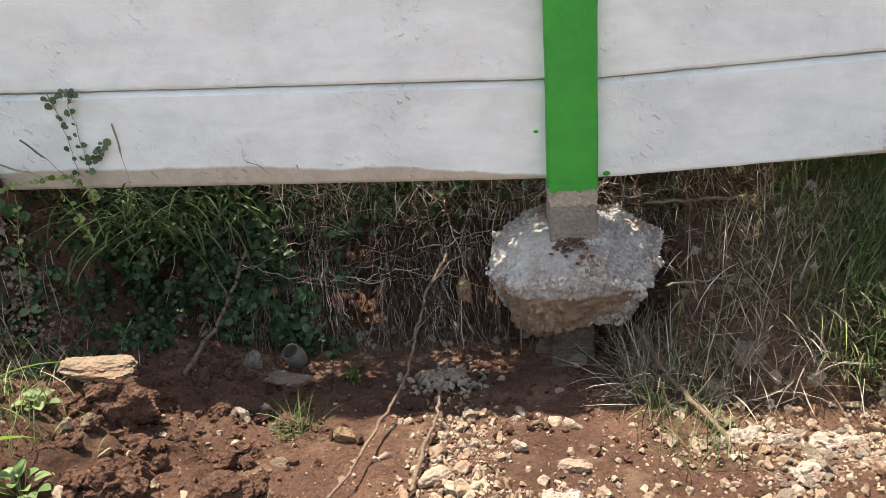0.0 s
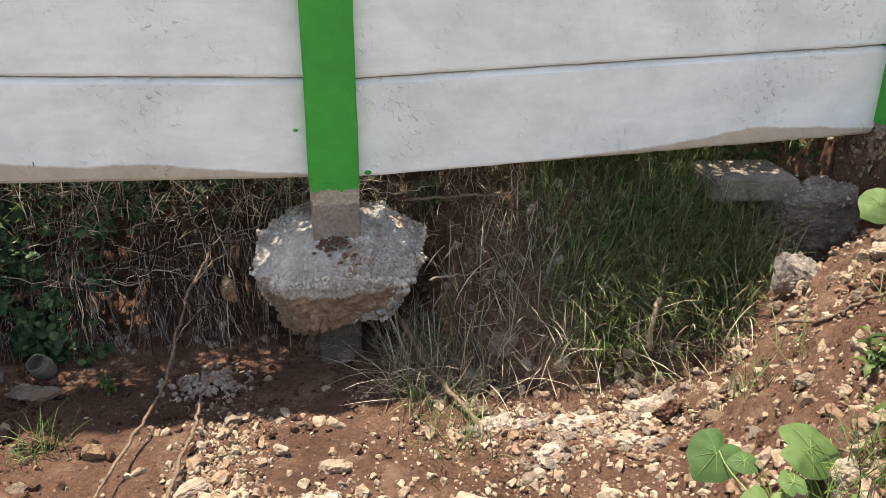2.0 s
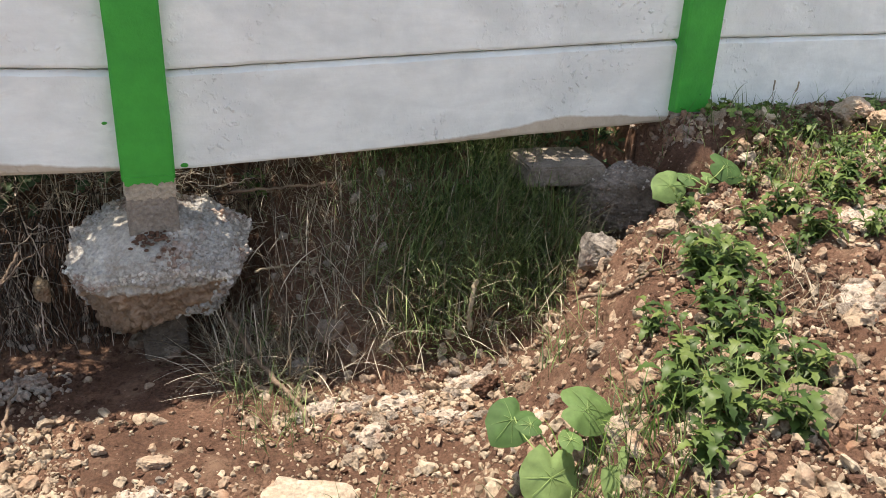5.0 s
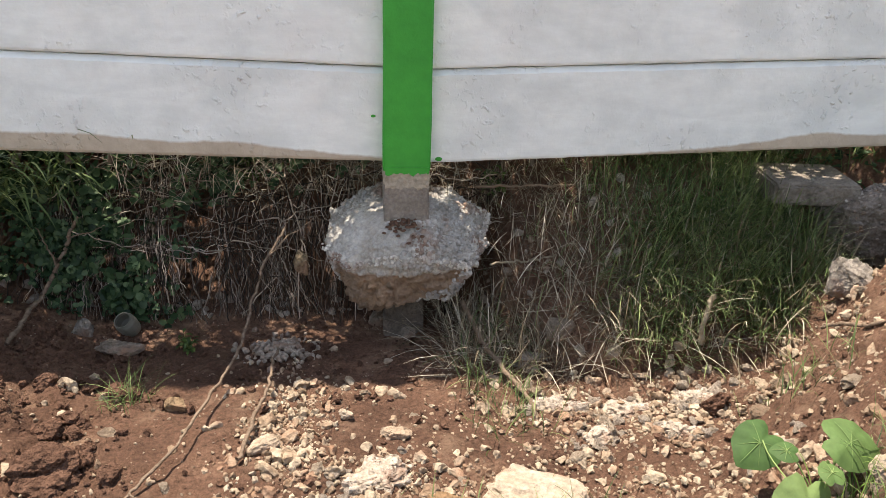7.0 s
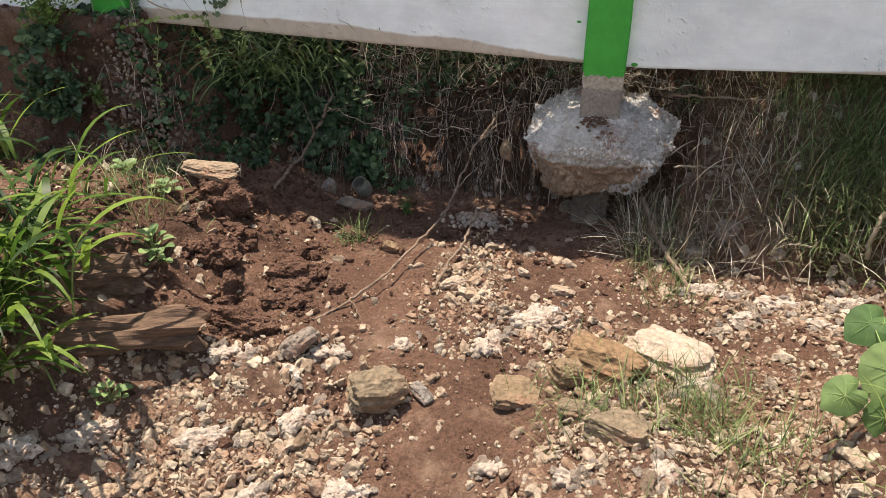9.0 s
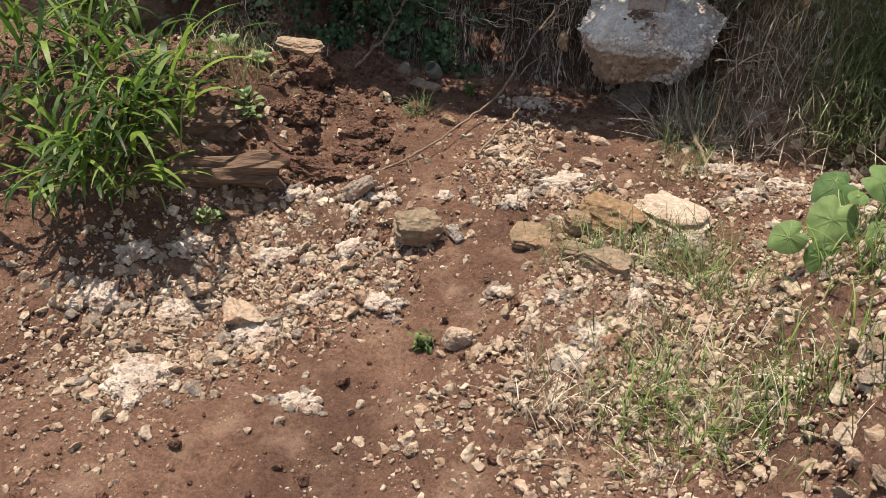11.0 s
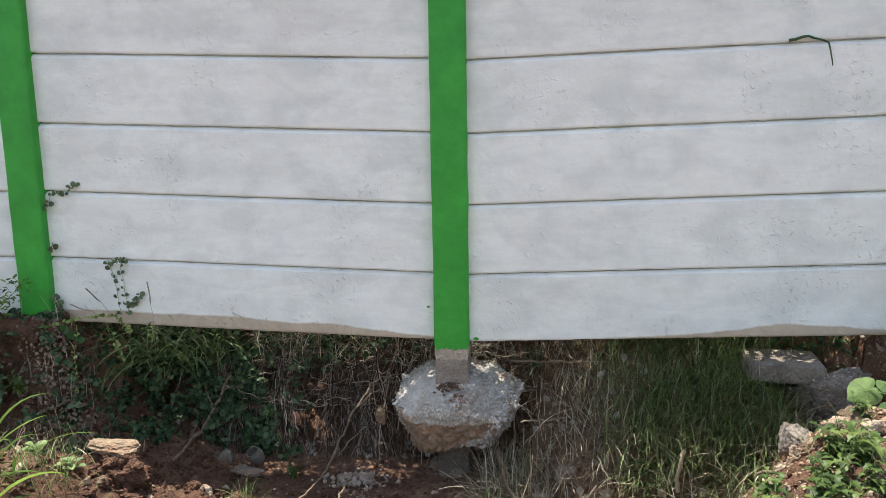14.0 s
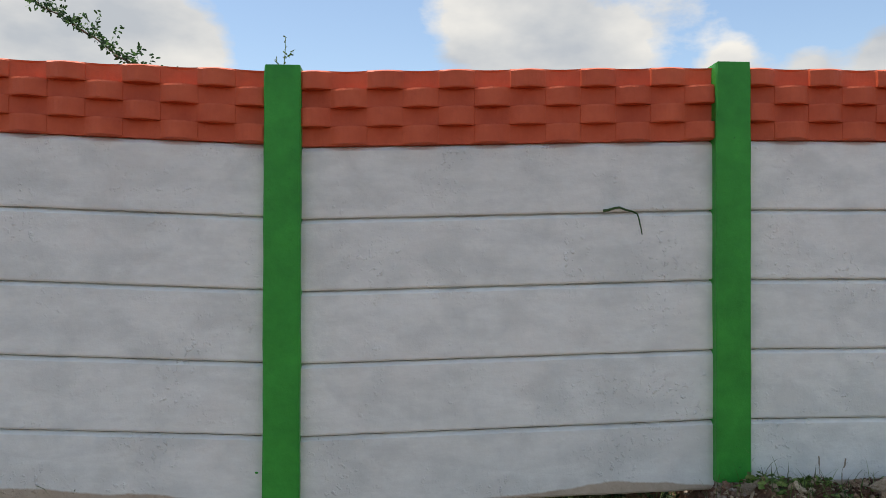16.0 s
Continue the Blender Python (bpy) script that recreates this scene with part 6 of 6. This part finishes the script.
ROSETTE = plant_material("pale_rosette_green", (0.10, 0.17, 0.06), (0.16, 0.25, 0.09), (0.24, 0.33, 0.13), 0.55, False, 0.3)
for k, (x, y, s3) in enumerate(((-1.728, -0.461, 0.065), (-1.482, -0.608, 0.055), (-1.384, -0.89, 0.075), (-1.353, -0.94, 0.05), (-1.299, -1.361, 0.06), (-1.731, -0.23, 0.04))):
    rosette(x, y, s3, 700 + k, "small pale green weed with round leaves in the soil")

# tall feathery weed on the bank
fw = np.random.RandomState(64)
feather = empty("feathery_weed", pose(-2.16, -0.12, g(-2.16, -0.12)))
tagged(feather, "tall yellow-green feathery weed in front of the wall", "weed")
for s in range(7):
    top_at = np.array([fw.normal(0.0, 0.10), fw.normal(-0.04, 0.04), fw.uniform(0.16, 0.30)])
    line = wander(fw, (fw.normal() * 0.02, fw.normal() * 0.02, -0.02), top_at, 16, 0.004)
    obj("stem", mesh_from("stem", *tubes(line[None], np.linspace(0.003, 0.0012, 16)[None], 5)), STEM, feather)
    spots2 = np.repeat(line[4:], 9, 0) + fw.normal(size=(108, 3)) * 0.022
    obj("foliage", mesh_from("foliage", *repeat(*disc_leaf(6, 0.08, 0.38), leaf_mats(fw, spots2, fw.uniform(0.012, 0.032, 108), 1.2))), MEADOW, feather)

# low green cover on top of the heap
cr2 = np.random.RandomState(88)
n = 2600
cxx, cyy = cr2.uniform(1.55, 3.0, n), cr2.uniform(-0.85, -0.04, n)
thick = vnoise(np.stack([cxx * 5, cyy * 5, cxx * 0 + 3], 1)) * step(1.6, 2.1, cxx + 0.3 * cyy) > cr2.uniform(0.25, 0.75, n)
cover = np.stack([cxx, cyy, terrain(cxx, cyy) + cr2.uniform(0.005, 0.04, n)], 1)[thick]
tagged(obj("ground_cover", mesh_from("ground_cover", *repeat(*TREFOIL, leaf_mats(cr2, cover, cr2.uniform(0.010, 0.022, len(cover)), 0.6))), MEADOW), "low bright green weeds covering the top of the heap", "weeds", kind="stuff")
n = 1500
cxx, cyy = cr2.uniform(1.3, 3.0, n), cr2.uniform(-0.9, -0.06, n)
thick = vnoise(np.stack([cxx * 4, cyy * 4, cxx * 0 + 8], 1)) * step(1.35, 2.0, cxx + 0.2 * cyy) > cr2.uniform(0.25, 0.75, n)
cover = np.stack([cxx, cyy, terrain(cxx, cyy) - 0.004], 1)[thick]
n = len(cover)
tagged(obj("heap_grass", mesh_from("heap_grass", *blades(cr2, cover, cr2.uniform(0.04, 0.12, n), cr2.uniform(0.002, 0.0045, n), cr2.uniform(0.1, 1.0, n), cr2.uniform(0.3, 1.5, n), None, 5, 0.3)), MEADOW), "short yellow-green grass on top of the heap", "grass", kind="stuff")

# curled dead leaf litter on the heap
bm = bmesh.new()
bmesh.ops.create_grid(bm, x_segments=24, y_segments=16, size=0.09)
for v in bm.verts:
    n1 = noise.noise(v.co * 22)
    v.co.z = 0.045 * math.sin(v.co.x * 34 + 1) * math.cos(v.co.y * 18) + 0.02 * n1
    v.co.x *= 0.9 + 0.3 * n1
bmesh.ops.solidify(bm, geom=list(bm.faces), thickness=0.002)
lit_me = bpy.data.meshes.new("dead_leaf")
bm.to_mesh(lit_me)
bm.free()
lit = obj("dead_leaf", lit_me, STICK, None, pose(1.17, -1.5, g(1.17, -1.5) + 0.03, 10, 0, 30) @ Matrix.Scale(0.6, 4))
tagged(lit, "large curled brown dead leaf lying on the heap", "leaf")


# ---- climbing things on the wall ----
def vine(name, lines, leaf_every, leaf_size, seed, label, material):
    r = np.random.RandomState(seed)
    v = empty(name)
    tagged(v, label, "vine")
    base = disc_leaf(9, 0.1, 1.05)
    for a, b, sag in lines:
        k = 16
        line = wander(r, a, b, k, 0.003)
        line[:, 2] -= sag * np.sin(np.pi * np.linspace(0, 1, k))
        obj("stem", mesh_from("stem", *tubes(line[None], np.full((1, k), 0.0011), 5)), STEM, v)
        for i in range(1, k, leaf_every):
            for sgn in (-1, 1):
                if r.uniform() < 0.35:
                    continue
                sz = leaf_size * r.uniform(0.6, 1.15)
                mm = np.array(pose(line[i][0], line[i][1] - 0.006, line[i][2], 62 + r.normal() * 15, r.normal() * 15, (90 - sgn * 90) + r.normal() * 30)) @ np.diag([sz, sz, sz, 1])
                obj("leaf", mesh_from("leaf", *repeat(base[0], base[1], mm[None])), material, v)
    return v


vine("climbing_vine", [((-1.53, -0.02, 0.70), (-1.585, -0.012, 0.96), 0.0), ((-1.5, -0.02, 0.70), (-1.525, -0.012, 0.965), 0.0), ((-1.49, -0.02, 0.74), (-1.44, -0.014, 0.80), 0.0), ((-1.585, -0.012, 0.95), (-1.5, -0.012, 0.955), 0.0)], 2, 0.022, 3, "small-leaved green vine climbing the lowest white panel", VINE)
vine("climbing_vine", [((-1.83, -0.02, 0.72), (-1.845, -0.04, 0.80), 0.0), ((-1.85, -0.03, 1.19), (-1.82, -0.015, 1.27), 0.0), ((-1.82, -0.015, 1.27), (-1.7, -0.015, 1.31), 0.01), ((-1.85, -0.03, 0.99), (-1.84, -0.02, 1.03), 0.0)], 2, 0.023, 4, "sparse green vine clinging beside the painted post", VINE)
vine("trailing_creeper", [((-1.85, -0.12, 0.66), (-1.6, -0.06, 0.71), -0.01), ((-1.6, -0.06, 0.71), (-1.48, -0.05, 0.63), -0.02), ((-1.7, -0.12, 0.68), (-1.73, -0.14, 0.32), 0.0), ((-1.58, -0.08, 0.68), (-1.5, -0.1, 0.5), 0.0)], 1, 0.019, 5, "yellow-green creeper trailing over the edge of the bank, coloured pale for dappled sun", TRAIL)
vine("trailing_creeper", [((-1.85, -0.1, 0.62), (-1.8, -0.14, 0.5), 0.0), ((-1.8, -0.1, 0.66), (-1.7, -0.1, 0.6), 0.0)], 1, 0.028, 6, "broad-leaved green creeper below the far post", LEAFY)

# seed stalks against the wall
for k, (a, b) in enumerate((((-1.36, -0.03, 0.58), (-1.40, -0.02, 0.86)), ((-1.5, -0.05, 0.66), (-1.69, -0.04, 0.83)), ((-1.5, -0.05, 0.66), (-1.76, -0.06, 0.76)), ((2.32, -0.03, 0.68), (2.30, -0.02, 0.80)), ((2.40, -0.03, 0.68), (2.42, -0.02, 0.79)))):
    sr2 = np.random.RandomState(50 + k)
    line = wander(sr2, a, b, 14, 0.002)
    rad = np.concatenate([np.full(9, 0.001), np.full(5, 0.0032)])
    tagged(obj("grass_stalk", mesh_from("grass_stalk", *tubes(line[None], rad[None], 5)), STRAW if k != 1 else ROOT), "thin dry seed stalk standing against the white wall", "grass stalk", "seed stalks")

# a blade of grass caught in a joint
cl2 = np.concatenate([wander(np.random.RandomState(2), a, b, 8, 0.001)[:-1] for a, b in (((1.36, -0.008, 1.858), (1.43, -0.016, 1.872)), ((1.43, -0.016, 1.872), (1.505, -0.022, 1.845)), ((1.505, -0.022, 1.845), (1.53, -0.02, 1.74)))])
caught = tubes(cl2[None], np.linspace(0.0065, 0.0025, len(cl2))[None], 5)
tagged(obj("withered_grass", mesh_from("withered_grass", *caught), LEAFY), "dark withered grass caught in a panel joint", "withered grass")

# paint spots
for x, z, s in ((-0.106, 0.754, 0.008), (0.105, 0.612, 0.012)):
    bv, bf = disc_leaf(10, 0.0)
    bv = (bv - np.array([0.5, 0, 0])) * s * 2
    vv = np.stack([bv[:, 0] + x, np.full(len(bv), -0.0032), bv[:, 1] * 0.6 + z], 1)
    tagged(obj("paint_spot", mesh_from("paint_spot", vv, bf), GREEN, wall), "drop of green paint")

# ---- behind the wall ----
br = np.random.RandomState(77)
branch = empty("tree_branch", pose(0, 0, 0))
tagged(branch, "feathery-leaved thorn tree branch rising behind the wall", "branch")
bl = wander(br, (-0.11, 0.62, 2.2), (-1.36, 0.6, 2.97), 34, 0.006)
obj("twig", mesh_from("twig", *tubes(bl[None], np.linspace(0.008, 0.003, 34)[None], 6)), STICK, branch)
fv = []
for i in range(9, 34, 1):
    for sgn in (-1, 1):
        d = np.array([-0.4 + sgn * 0.5, br.normal() * 0.3, 0.45 - sgn * 0.4 + br.normal() * 0.2])
        d = d / np.linalg.norm(d) * br.uniform(0.09, 0.16)
        line = np.array([bl[i] + d * t for t in np.linspace(0, 1, 9)])
        pr = np.array([p + np.array([0, br.normal() * 0.01, sg * 0.008]) for p in line for sg in (-1, 1)])
        fv.append(repeat(*disc_leaf(6, 0.05, 0.45), leaf_mats(br, pr, np.full(len(pr), 0.026), 1.5)))
obj("foliage", mesh_from("foliage", *join(*fv)), LEAFY, branch)
sprig = empty("weed_sprig")
tagged(sprig, "thin weed sprig growing behind the post top", "weed")
for a, b in (((-0.03, 0.14, 2.40), (-0.01, 0.12, 2.62)), ((-0.02, 0.14, 2.45), (-0.05, 0.12, 2.53)), ((-0.02, 0.13, 2.52), (0.02, 0.12, 2.56)), ((-0.03, 0.14, 2.42), (-0.08, 0.12, 2.47))):
    line = wander(br, a, b, 10, 0.003)
    obj("stem", mesh_from("stem", *tubes(line[None], np.full((1, 10), 0.0014), 4)), STEM, sprig)
    obj("foliage", mesh_from("foliage", *repeat(*disc_leaf(6, 0.05, 0.5), leaf_mats(br, np.repeat(line[3:], 2, 0), np.full(14, 0.014), 1.5))), WEED, sprig)


def shrub(x, y, w, h, seed):
    """A low dense shrub, added out of sight to block sun: bent stems and many small leaves."""
    r = np.random.RandomState(seed)
    z0 = 0.55
    top = empty("shrub", pose(x, y, z0))
    tagged(top, "unseen dense shrub added behind the wall to shade the bank", "shrub", "shrubs behind the wall")
    ps = []
    for s in range(9):
        ps.append(wander(r, (r.normal() * 0.08, r.normal() * 0.06, -0.05), (r.uniform(-w, w), r.uniform(-0.25, 0.4), h * r.uniform(0.5, 1.0)), 12, 0.02))
    for s in range(9):
        obj("stem", mesh_from("stem", *tubes(ps[s][None], np.linspace(0.012, 0.003, 12)[None], 5)), ROOT, top)
    n2 = 1250
    u = r.normal(size=(n2, 3))
    u /= np.linalg.norm(u, axis=1, keepdims=True)
    rad2 = r.uniform(0.25, 1.0, n2) ** 0.5
    pos2 = u * rad2[:, None] * np.array([w, 0.36, h * 0.5]) + np.array([0, 0.0, h * 0.5])
    pos2 = pos2[(pos2[:, 1] + y > 0.07) & ((pos2[:, 1] + y > 0.14) | (np.abs((pos2[:, 0] + x + 10) % 1.92 - 0.4) > 0.12))]
    obj("foliage", mesh_from("foliage", *repeat(*disc_leaf(6, 0.1, 0.6), leaf_mats(r, pos2, r.uniform(0.03, 0.06, len(pos2)), 1.2))), LEAFY, top)


# unseen row of shrubs, added to keep sun off the bank below the wall
for k in range(14):
    shrub(-3.4 + 0.55 * k, 0.36 + 0.05 * (k % 2), 0.5, 1.62 + 0.08 * (k % 3), 500 + k)
